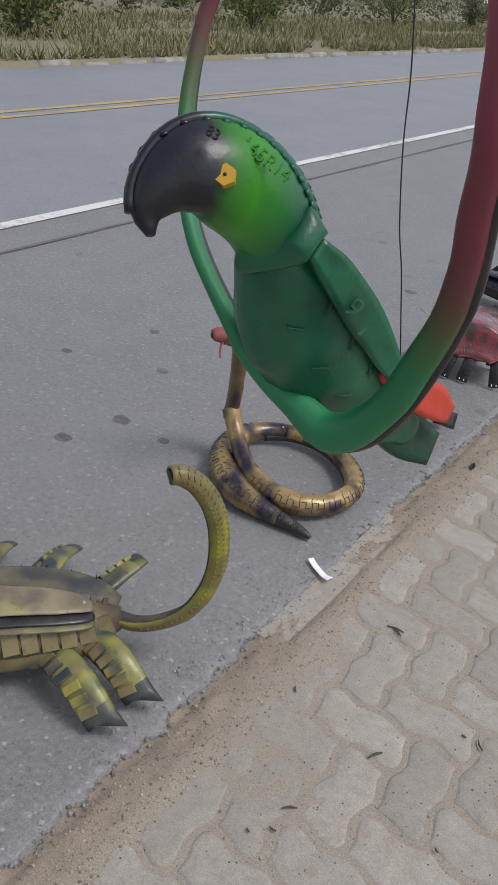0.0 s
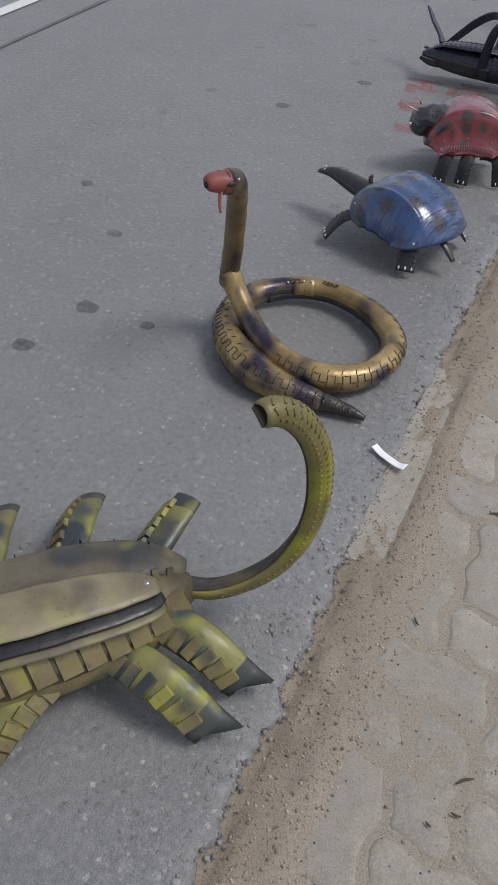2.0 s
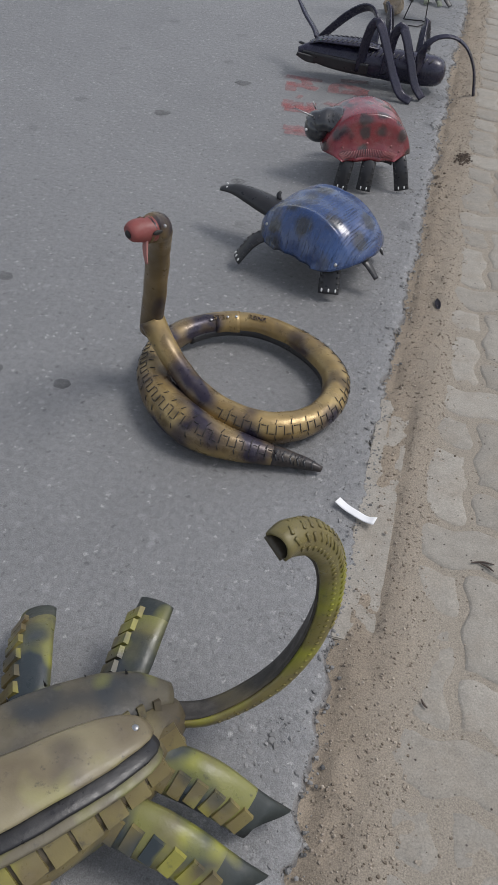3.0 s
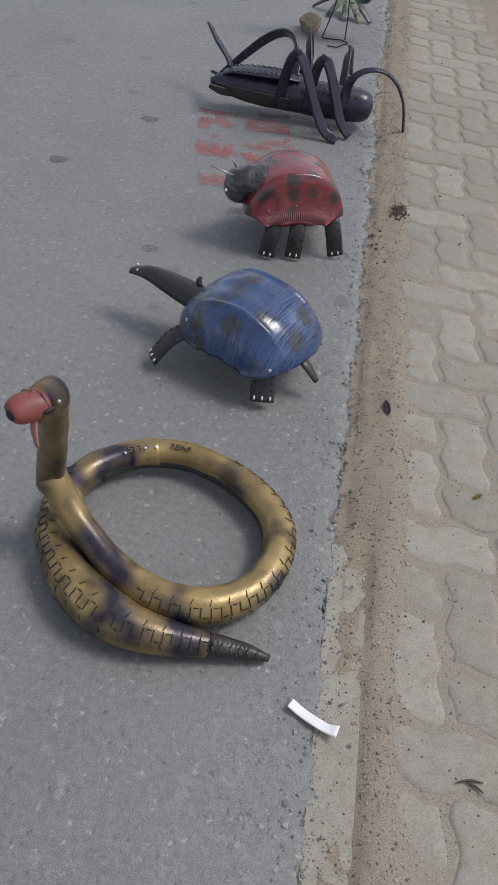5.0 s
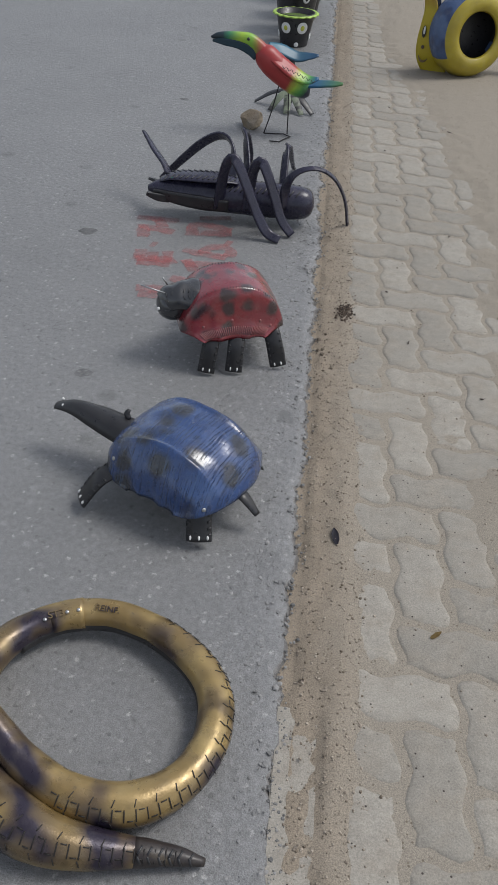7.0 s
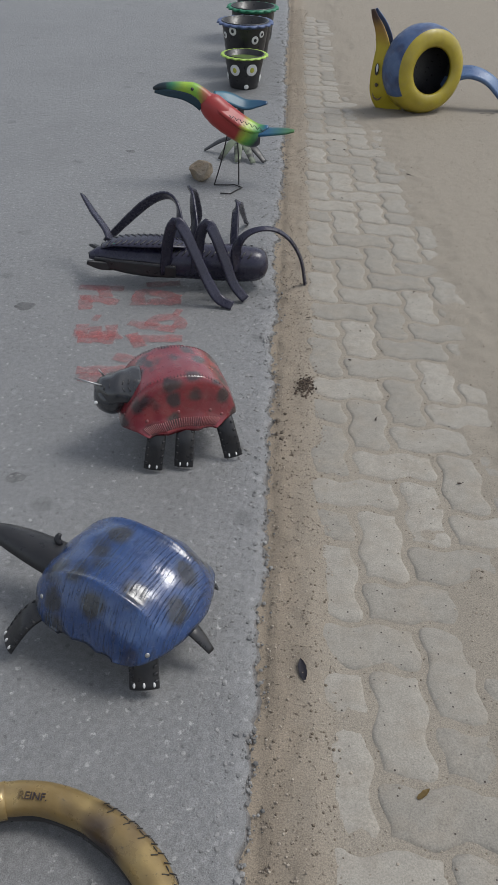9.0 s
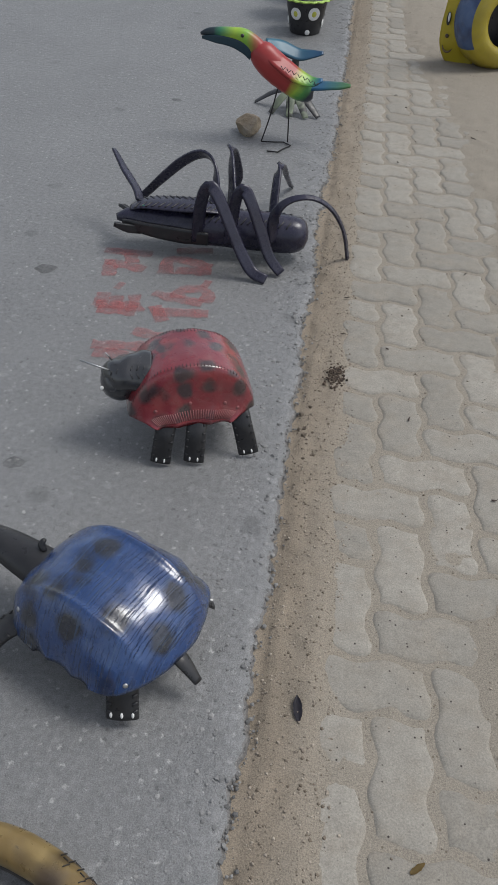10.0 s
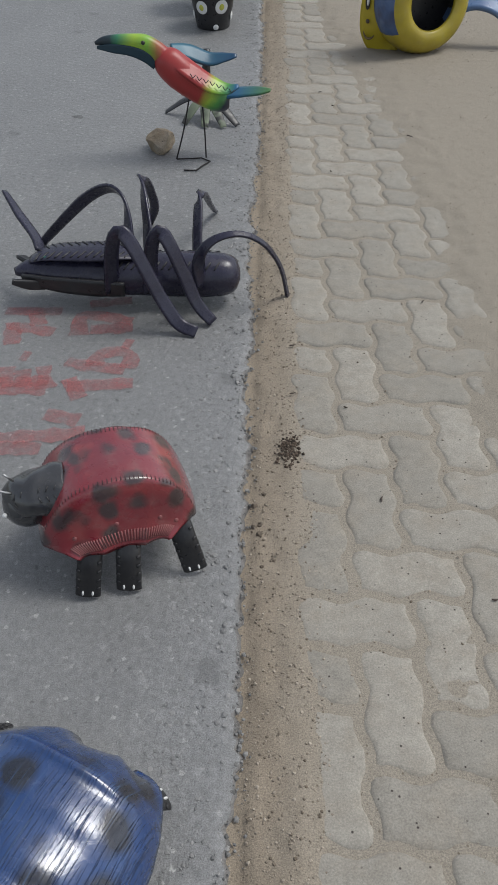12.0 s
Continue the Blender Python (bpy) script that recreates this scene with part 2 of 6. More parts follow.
def make_asphalt(name, tint, chips, chip_scale, smooth):
    m, nt, b = material(name, 0.52, 0.0, 1.0)
    pos = coords(nt)
    col = mix(nt, ramp(nt, noise_node(nt, pos, 1.3, 5.0), [(0.3, 0.0), (0.75, 1.0)]), tint, tuple(c * 0.82 for c in tint))
    col = mix(nt, ramp(nt, noise_node(nt, pos, 6.0, 6.0, 0.65), [(0.35, 0.0), (0.8, 0.4)]), col, tuple(c * 1.25 for c in tint))
    v = nt.nodes.new("ShaderNodeTexVoronoi")
    v.inputs["Scale"].default_value = chip_scale
    warped = nt.nodes.new("ShaderNodeVectorMath")
    warped.operation = "MULTIPLY_ADD"
    jit = nt.nodes.new("ShaderNodeTexNoise")
    jit.inputs["Scale"].default_value, jit.inputs["Detail"].default_value = 120.0, 3.0
    nt.links.new(pos, jit.inputs["Vector"])
    nt.links.new(jit.outputs["Color"], warped.inputs[0])
    warped.inputs[1].default_value = (0.016, 0.016, 0.016)
    nt.links.new(pos, warped.inputs[2])
    nt.links.new(warped.outputs[0], v.inputs["Vector"])
    size = ramp(nt, v.outputs["Distance"], [(0.16, 1.0), (0.3, 0.0)])
    sep = nt.nodes.new("ShaderNodeSeparateColor")
    nt.links.new(v.outputs["Color"], sep.inputs[0])
    chosen = ramp(nt, sep.outputs[0], [(0.55, 0.0), (0.8, 1.0)])
    col = mix(nt, mix(nt, 1.0, size, chosen, "MULTIPLY"), col, chips)
    dark = ramp(nt, sep.outputs[1], [(0.15, 1.0), (0.3, 0.0)])
    col = mix(nt, mix(nt, 1.0, size, dark, "MULTIPLY"), col, tuple(c * 0.55 for c in tint))
    flakes = nt.nodes.new("ShaderNodeTexVoronoi")
    flakes.inputs["Scale"].default_value = chip_scale * 0.46
    nt.links.new(warped.outputs[0], flakes.inputs["Vector"])
    fsep = nt.nodes.new("ShaderNodeSeparateColor")
    nt.links.new(flakes.outputs["Color"], fsep.inputs[0])
    fmask = mix(nt, 1.0, ramp(nt, flakes.outputs["Distance"], [(0.2, 0.7), (0.32, 0.0)]), ramp(nt, fsep.outputs[0], [(0.66, 0.0), (0.8, 1.0)]), "MULTIPLY")
    col = mix(nt, fmask, col, tuple(c * 1.3 for c in tint))
    spots = nt.nodes.new("ShaderNodeTexVoronoi")
    spots.voronoi_dimensions = "2D"
    spots.inputs["Scale"].default_value = 2.3
    wob = nt.nodes.new("ShaderNodeVectorMath")
    wob.operation = "MULTIPLY_ADD"
    wn2 = nt.nodes.new("ShaderNodeTexNoise")
    wn2.inputs["Scale"].default_value = 14.0
    nt.links.new(pos, wn2.inputs["Vector"])
    nt.links.new(wn2.outputs["Color"], wob.inputs[0])
    wob.inputs[1].default_value = (0.05, 0.05, 0.0)
    nt.links.new(pos, wob.inputs[2])
    nt.links.new(wob.outputs[0], spots.inputs["Vector"])
    ssep = nt.nodes.new("ShaderNodeSeparateColor")
    nt.links.new(spots.outputs["Color"], ssep.inputs[0])
    blot = mix(nt, 1.0, ramp(nt, spots.outputs["Distance"], [(0.04, 0.45), (0.07, 0.0)]), ramp(nt, ssep.outputs[0], [(0.6, 0.0), (0.85, 1.0)]), "MULTIPLY")
    col = mix(nt, blot, col, tuple(c * 0.35 for c in tint))
    lump = noise_node(nt, pos, 75.0, 5.0, 0.75)
    col = mix(nt, 0.55, col, mix(nt, 1.0, col, ramp(nt, lump, [(0.3, 0.55), (0.7, 1.5)]), "MULTIPLY"))
    fine = noise_node(nt, pos, 420.0, 3.0, 0.7)
    col = mix(nt, 0.65, col, mix(nt, 1.0, col, ramp(nt, fine, [(0.32, 0.45), (0.68, 1.6)]), "MULTIPLY"))
    nt.links.new(col, b.inputs["Base Color"])
    h = mix(nt, 0.5, v.outputs["Distance"], fine)
    bump(nt, b, h, 0.5 * smooth, 0.004)
    return m


def make_sand(name, tint, pale=None):
    m, nt, b = material(name, 0.95, 0.0, 0.2)
    pos = coords(nt)
    col = mix(nt, ramp(nt, noise_node(nt, pos, 5.0, 5.0), [(0.3, 0.0), (0.75, 1.0)]), tint, tuple(c * 0.8 for c in tint))
    if pale:
        sx = nt.nodes.new("ShaderNodeSeparateXYZ")
        nt.links.new(pos, sx.inputs[0])
        blend = nt.nodes.new("ShaderNodeMath")
        blend.operation = "MULTIPLY_ADD"
        nt.links.new(noise_node(nt, pos, 9.0, 5.0, 0.7), blend.inputs[0])
        blend.inputs[1].default_value = 0.14
        nt.links.new(sx.outputs[0], blend.inputs[2])
        col = mix(nt, ramp(nt, blend.outputs[0], [(0.12, 0.0), (0.24, 1.0)]), col, pale)
    g = noise_node(nt, pos, 380.0, 3.0, 0.75)
    col = mix(nt, 0.6, col, mix(nt, 1.0, col, ramp(nt, g, [(0.3, 0.4), (0.7, 1.6)]), "MULTIPLY"))
    v = nt.nodes.new("ShaderNodeTexVoronoi")
    v.inputs["Scale"].default_value = 130.0
    nt.links.new(pos, v.inputs["Vector"])
    sep = nt.nodes.new("ShaderNodeSeparateColor")
    nt.links.new(v.outputs["Color"], sep.inputs[0])
    grit = mix(nt, 1.0, ramp(nt, v.outputs["Distance"], [(0.2, 1.0), (0.32, 0.0)]), ramp(nt, sep.outputs[0], [(0.8, 0.0), (0.88, 1.0)]), "MULTIPLY")
    col = mix(nt, grit, col, tuple(c * 0.55 for c in tint))
    nt.links.new(col, b.inputs["Base Color"])
    bump(nt, b, mix(nt, 0.5, g, noise_node(nt, pos, 60.0, 5.0)), 0.6, 0.006)
    return m


def make_concrete(name, tint):
    m, nt, b = material(name, 0.9, 0.0, 0.25)
    pos = coords(nt)
    info = nt.nodes.new("ShaderNodeObjectInfo")
    col = mix(nt, info.outputs["Random"], tuple(c * 0.86 for c in tint), tuple(min(1, c * 1.1) for c in tint))
    sandy = ramp(nt, noise_node(nt, pos, 11.0, 6.0, 0.65), [(0.46, 0.0), (0.7, 0.85)])
    col = mix(nt, sandy, col, (0.30, 0.268, 0.222))
    g = noise_node(nt, pos, 300.0, 4.0, 0.75)
    col = mix(nt, 0.6, col, mix(nt, 1.0, col, ramp(nt, g, [(0.3, 0.55), (0.7, 1.4)]), "MULTIPLY"))
    blotch = noise_node(nt, pos, 38.0, 5.0, 0.7)
    col = mix(nt, 0.4, col, mix(nt, 1.0, col, ramp(nt, blotch, [(0.3, 0.7), (0.7, 1.3)]), "MULTIPLY"))
    v = nt.nodes.new("ShaderNodeTexVoronoi")
    v.inputs["Scale"].default_value = 90.0
    nt.links.new(pos, v.inputs["Vector"])
    sep = nt.nodes.new("ShaderNodeSeparateColor")
    nt.links.new(v.outputs["Color"], sep.inputs[0])
    grit = mix(nt, 1.0, ramp(nt, v.outputs["Distance"], [(0.12, 1.0), (0.22, 0.0)]), ramp(nt, sep.outputs[0], [(0.86, 0.0), (0.9, 1.0)]), "MULTIPLY")
    col = mix(nt, grit, col, (0.06, 0.05, 0.045))
    nt.links.new(col, b.inputs["Base Color"])
    bump(nt, b, mix(nt, 0.5, g, noise_node(nt, pos, 40.0, 5.0)), 0.4, 0.004)
    return m


APRON = make_asphalt("weathered_asphalt", (0.172, 0.173, 0.1735), (0.30, 0.298, 0.292), 58.0, 1.7)
ROADWAY = make_asphalt("worn_road_asphalt", (0.192, 0.202, 0.214), (0.26, 0.27, 0.275), 110.0, 0.4)
SAND = make_sand("ochre_sand", (0.305, 0.256, 0.198), (0.290, 0.258, 0.212))
DUST = make_sand("pale_dusty_soil", (0.32, 0.272, 0.215))
CONCRETE = make_concrete("dusty_concrete", (0.308, 0.287, 0.249))
RUBBER = painted("black_rubber", (0.017, 0.017, 0.019), (0.028, 0.028, 0.03), rough=0.36, dusty=0.08)
GOLD = painted("gold_sprayed_rubber", (0.43, 0.315, 0.135), (0.21, 0.14, 0.055), (0.032, 0.026, 0.042), 8.2, (0.50, 0.64), 0.32, 0.02, metal=0.35, accent=((0.10, 0.068, 0.03), 14.0, 0.58))
# Near-black for the slit eyes, and for shade painted into grooves and the snout hole.
GOLD_DARK = plain("near_black_paint_and_groove_shade", (0.02, 0.017, 0.015), 0.6)
BROWN = painted("brown_gold_rubber", (0.19, 0.13, 0.055), (0.07, 0.05, 0.028), (0.03, 0.022, 0.03), 9.0, (0.54, 0.66), 0.36, metal=0.15)
MOUTH = painted("red_mouth_paint", (0.27, 0.07, 0.062), (0.17, 0.04, 0.035), (0.05, 0.03, 0.03), 30.0, (0.66, 0.8), rough=0.5)
CROC = painted("olive_yellow_sprayed_rubber", (0.20, 0.165, 0.065), (0.11, 0.08, 0.04), (0.03, 0.04, 0.045), 8.5, (0.54, 0.66), 0.36, 0.03, accent=((0.29, 0.27, 0.05), 11.0, 0.55))
CROC_GREEN = painted("yellow_green_sprayed_rubber", (0.20, 0.20, 0.06), (0.11, 0.09, 0.05), (0.035, 0.045, 0.05), 10.0, (0.5, 0.62), 0.36, 0.03, accent=((0.31, 0.31, 0.04), 10.0, 0.54))
CROC_SHELL = painted("khaki_sprayed_rubber", (0.26, 0.225, 0.135), (0.15, 0.12, 0.075), (0.06, 0.05, 0.05), 7.0, (0.54, 0.68), 0.42, 0.03, accent=((0.29, 0.27, 0.11), 9.0, 0.56))
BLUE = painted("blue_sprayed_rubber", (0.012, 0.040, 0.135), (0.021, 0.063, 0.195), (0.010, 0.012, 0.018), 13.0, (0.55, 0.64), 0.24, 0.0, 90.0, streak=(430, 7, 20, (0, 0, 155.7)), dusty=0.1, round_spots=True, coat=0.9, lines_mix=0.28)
RED = painted("red_sprayed_rubber", (0.215, 0.022, 0.030), (0.17, 0.026, 0.036), (0.036, 0.026, 0.028), 17.5, (0.53, 0.62), 0.3, 0.0, 90.0, dusty=0.26, round_spots=True, coat=0.8, accent=((0.29, 0.05, 0.05), 13.0, 0.6))
WHITE = plain("white_paint", (0.75, 0.75, 0.73), 0.5, 0.0, 0.15)
STEEL = plain("zinc_screw", (0.5, 0.5, 0.5), 0.35, 0.9)
INSECT = painted("bluish_black_rubber", (0.017, 0.016, 0.032), (0.028, 0.027, 0.05), rough=0.26, dusty=0.05)


def worn_paint(name, col, under, lo, hi, scale=55.0):
    """Thin paint rubbed off a rough surface."""
    m, nt, b = material(name, 0.9, 0.0, 0.2)
    pos = coords(nt)
    f = mix(nt, 0.5, noise_node(nt, pos, scale, 6.0, 0.75), noise_node(nt, pos, scale * 0.15, 3.0))
    worn = ramp(nt, f, [(lo, 0.0), (hi, 1.0)])
    if under:
        nt.links.new(mix(nt, worn, col, under), b.inputs["Base Color"])
    else:
        b.inputs["Base Color"].default_value = rgba(col)
        nt.links.new(mix(nt, worn, (0.62, 0.62, 0.62), (0.1, 0.1, 0.1)), b.inputs["Alpha"])
    bump(nt, b, noise_node(nt, pos, 400.0, 3.0), 0.4, 0.003)
    return m


REDPAINT = worn_paint("faded_red_floor_paint", (0.40, 0.15, 0.15), None, 0.36, 0.64, 130.0)
ROADLINE = worn_paint("worn_white_road_paint", (0.62, 0.62, 0.61), (0.3, 0.3, 0.3), 0.5, 0.62, 20.0)
YELLOWLINE = worn_paint("worn_yellow_road_paint", (0.45, 0.34, 0.15), (0.26, 0.24, 0.21), 0.45, 0.6, 20.0)
# Dark brown; under the hull's tread blocks it paints the shade of the grooves.
CROC_DARK = painted("dark_brown_paint_and_groove_shade", (0.085, 0.066, 0.035), (0.05, 0.04, 0.027), (0.16, 0.13, 0.05), 9.0, (0.5, 0.66), 0.5, 0.05)
CROC_BROWN = painted("brown_grey_sprayed_rubber", (0.135, 0.118, 0.075), (0.07, 0.058, 0.042), (0.04, 0.044, 0.046), 9.0, (0.52, 0.66), 0.45, 0.04, accent=((0.24, 0.24, 0.06), 9.0, 0.58))

# ---- ground, road and pavement ----
R = random.Random(7)
LINE_X, YELLOW_X, KERB_X, FALL = -2.77, -5.74, -8.85, 0.0576


def road_z(x):
    return 0.0 if x > LINE_X else (x - LINE_X) * FALL


def sheet(xs, ys, zf):
    bm = bmesh.new()
    rows = [[bm.verts.new((x, y, zf(x, y))) for x in xs] for y in ys]
    for a, b in zip(rows, rows[1:]):
        for i in range(len(xs) - 1):
            bm.faces.new((a[i], a[i + 1], b[i + 1], b[i]))
    return bm


def ground_z(x, y):
    if x > -0.1:
        return -0.035
    if x > KERB_X - 0.05:
        return road_z(x) - 0.07
    return -0.30 - min(2.4, (KERB_X - 0.2 - x) * 0.045) + 0.05 * noise.noise(Vector((x * 0.2, y * 0.2, 0)))


GX = [-3000, -400, -120, -60, -40, -30, -22, -17, -14, -12, -10.5, -9.6, -9.06, -8.95, -8.8, -6, -2.77, -0.2, -0.05, 0.4, 3, 12, 60, 400, 3000]
GY = [-3000, -300, -60, -20, -8, 0, 4, 8, 12, 16, 20, 25, 30, 38, 50, 70, 110, 300, 3000]
VERGE_SOIL = make_sand("dry_verge_soil", (0.23, 0.21, 0.14))
structure("ground", sheet(GX, GY, ground_z), VERGE_SOIL, "dry brown roadside earth under the road and pavement", "ground")

# carriageway beyond the edge line, and the shoulder on which the sculptures stand
YS_FAR = [-60, -20, -5, 0, 5, 10, 15, 20, 30, 45, 70, 120, 250]
structure("road", sheet([KERB_X - 0.04, -7.3, YELLOW_X, -4.2, LINE_X], YS_FAR, lambda x, y: road_z(x)), ROADWAY,
          "smooth grey asphalt carriageway with painted lines", "road")


def edge_x(y):
    return 0.018 * noise.noise(Vector((y * 2.1, 3.3, 0))) + 0.014 * noise.noise(Vector((y * 9.0, 8.1, 0))) + 0.012 * noise.noise(Vector((y * 23, 1.7, 0))) + 0.007 * noise.noise(Vector((y * 61, 4.7, 0)))


def shoulder():
    bm = bmesh.new()
    ys = [-60, -20, -6, -1] + [0.2 + 0.0125 * i for i in range(900)] + [12, 16, 25, 50, 120, 250]
    inner = [LINE_X, -2.0, -1.3, -0.7, -0.35, -0.18, -0.10, -0.055, -0.025]
    rows = []
    for y in ys:
        e = edge_x(y)
        row = []
        for x in inner:
            k = max(0.0, 1 + (x + 0.02) / 0.12)
            z = -0.006 * k * (0.5 + noise.noise(Vector((x * 30, y * 18, 0))))
            row.append(bm.verts.new((x + e * max(0, 1 + x / 0.2), y, min(0.0, z) if x > LINE_X + 0.1 else 0.0)))
        j = R.uniform(-0.004, 0.004)
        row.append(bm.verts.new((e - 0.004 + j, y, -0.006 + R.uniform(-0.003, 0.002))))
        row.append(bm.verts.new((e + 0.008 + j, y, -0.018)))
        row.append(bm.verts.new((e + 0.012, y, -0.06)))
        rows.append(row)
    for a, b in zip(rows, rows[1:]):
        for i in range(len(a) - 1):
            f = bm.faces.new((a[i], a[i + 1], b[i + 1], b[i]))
            # Edge faces take the darker broken asphalt, which also paints the crevice shade.
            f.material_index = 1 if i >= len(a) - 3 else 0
    return bm


# Dark broken bitumen, its tone also standing in for shadow along the edge.
BROKEN = make_asphalt("broken_asphalt_and_crevice_shade", (0.125, 0.118, 0.112), (0.27, 0.26, 0.25), 120.0, 1.0)
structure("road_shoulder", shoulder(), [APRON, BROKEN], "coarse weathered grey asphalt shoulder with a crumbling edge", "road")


def line(name, x, width, y0, y1, mat, label, step=0.5):
    bm = bmesh.new()
    prev = None
    y = y0
    while y <= y1:
        a = width / 2 + 0.006 * noise.noise(Vector((y * 3, x, 1)))
        cur = [bm.verts.new((x + s * a, y, road_z(x + s * a) + 0.005)) for s in (-1, 1)]
        if prev:
            bm.faces.new((prev[0], prev[1], cur[1], cur[0]))
        prev = cur
        y += step
    return structure(name, bm, mat, label, "road marking", False)


line("edge_line", LINE_X, 0.088, -10, 120, ROADLINE, "worn white edge line painted on the asphalt")
line("centre_line_1", YELLOW_X - 0.13, 0.11, -10, 120, YELLOWLINE, "faded yellow centre line painted on the asphalt")
line("centre_line_2", YELLOW_X + 0.13, 0.11, -10, 120, YELLOWLINE, "faded yellow centre line painted on the asphalt")
line("joint_line", LINE_X + 0.33, 0.022, -10, 120, plain("tar_joint", (0.155, 0.15, 0.152), 0.9, 0.0, 0.4, 8.0), "dark joint between carriageway and shoulder")

# far kerb, white-washed and broken
KERB_MAT = plain("whitewashed_kerb", (0.34, 0.325, 0.29), 0.9, 0.0, 0.55, 6.0)
kerb = tagged(new("kerb"), "chipped whitewashed stone kerb along the far verge", "kerb", "", "structure")
kerb.location = (KERB_X, 0, -0.36)
for i in range(44):
    if R.random() < 0.22:
        continue
    bm = bmesh.new()
    y0 = -2 + i * 0.8
    box(bm, (KERB_X - 0.14, y0, -0.42), (KERB_X + R.uniform(-0.02, 0.01), y0 + R.uniform(0.55, 0.78), -0.27 + R.uniform(-0.05, 0.01)), 0.02)
    part("kerb_stone", bm, KERB_MAT, kerb)


# how far from the asphalt the blocks stay clear of drifted sand
SAND_Y = (1.0, 2.0, 2.5, 2.85, 3.2, 3.6, 4.5, 5.2, 6.0, 6.8, 7.5)
SAND_X = (1.1, 0.95, 0.6, 0.36, 0.36, 0.5, 0.54, 0.52, 0.48, 0.36, 0.25)


def sand_z(x, y):
    n1 = noise.noise(Vector((x * 7, y * 5, 0.4)))
    n2 = noise.noise(Vector((x * 34, y * 30, 2.0)))
    z = -0.0052 + 0.0012 * n1 + 0.0016 * n2 + 0.0010 * noise.noise(Vector((x * 80, y * 80, 6)))
    rim = 0.105 + 0.03 * noise.noise(Vector((y * 2.2, 0, 5)))
    z += 0.006 * math.exp(-((x - rim) / 0.035) ** 2) * (0.7 + n1)
    open_to = np.interp(y, SAND_Y, SAND_X)
    drift = np.interp(y, (2.0, 3.3, 3.9, 4.5), (1.0, 1.0, 0.7, 0.0))
    z += 0.0011 * drift
    ragged = 0.55 * noise.noise(Vector((x * 6, y * 5, 9))) + 0.35 * noise.noise(Vector((x * 19, y * 17, 4)))
    z += 0.015 * max(0.0, min(1.0, (x - open_to) / 0.16 - 0.15 + ragged))
    z += 0.0055 * drift * max(0.0, min(1.0, (0.15 - x) / 0.06 + ragged)) * min(1.0, max(0.0, (x - 0.02) / 0.11))
    z += (0.002 + 0.006 * drift) * max(0.0, noise.noise(Vector((x * 4.1 + 7, y * 2.6, 8))) - 0.05) + 0.008 * drift * max(0.0, noise.noise(Vector((x * 13, y * 11, 2.2))) - 0.25)
    hollow = (x - 0.014) / 0.016
    edge = 0.1 if 1.93 < y < 2.70 else 1.0
    if x < 0.1:
        z += 0.005 * noise.noise(Vector((x * 22, y * 16, 3))) + 0.003 * n2
    z -= 0.011 * edge * math.exp(-hollow * hollow) + 0.0015 * min(1.0, max(0.0, (0.11 - x) / 0.03))
    if x < 0.02:
        z = min(z, -0.014 + 0.3 * max(0.0, x))
    if 1.97 < y < 2.665 and x < 0.082:
        bare = min(1.0, (0.082 - x) / 0.01) * min(1.0, (y - 1.97) / 0.03, (2.665 - y) / 0.03)
        z += bare * (min(z, -0.0085 + 0.003 * n2 + 0.005 * n1) - z)
    return z


structure("sand_strip", sheet([-0.03 + 0.011 * i for i in range(95)] + [1.05 + 0.05 * i for i in range(26)] + [2.4, 3.2, 5, 8], [-4, -1] + [0.8 + 0.014 * i for i in range(480)] + [7.53 + 0.05 * i for i in range(75)] + [11.6, 13, 16, 25, 60], sand_z), SAND,
          "loose ochre sand beside the asphalt and between the pavers", "sand")

pavement = tagged(new("pavement"), "herringbone pavement of wavy concrete blocks, half covered in sand", "pavement", "", "structure")
WX, WY = 0.111, 0.1163
PX0, PY0 = 0.110, 4.511


def warp(x, y):
    a = 0.0075
    return x + a * math.sin(2 * math.pi * (y - PY0) / WY), y + a * math.sin(2 * math.pi * (x - PX0) / WX)


EDGE_D, EDGE_H = (0.0, 0.0035, 0.007, 0.012, 0.02), (-0.012, -0.0055, -0.0022, -0.0006, 0.0)


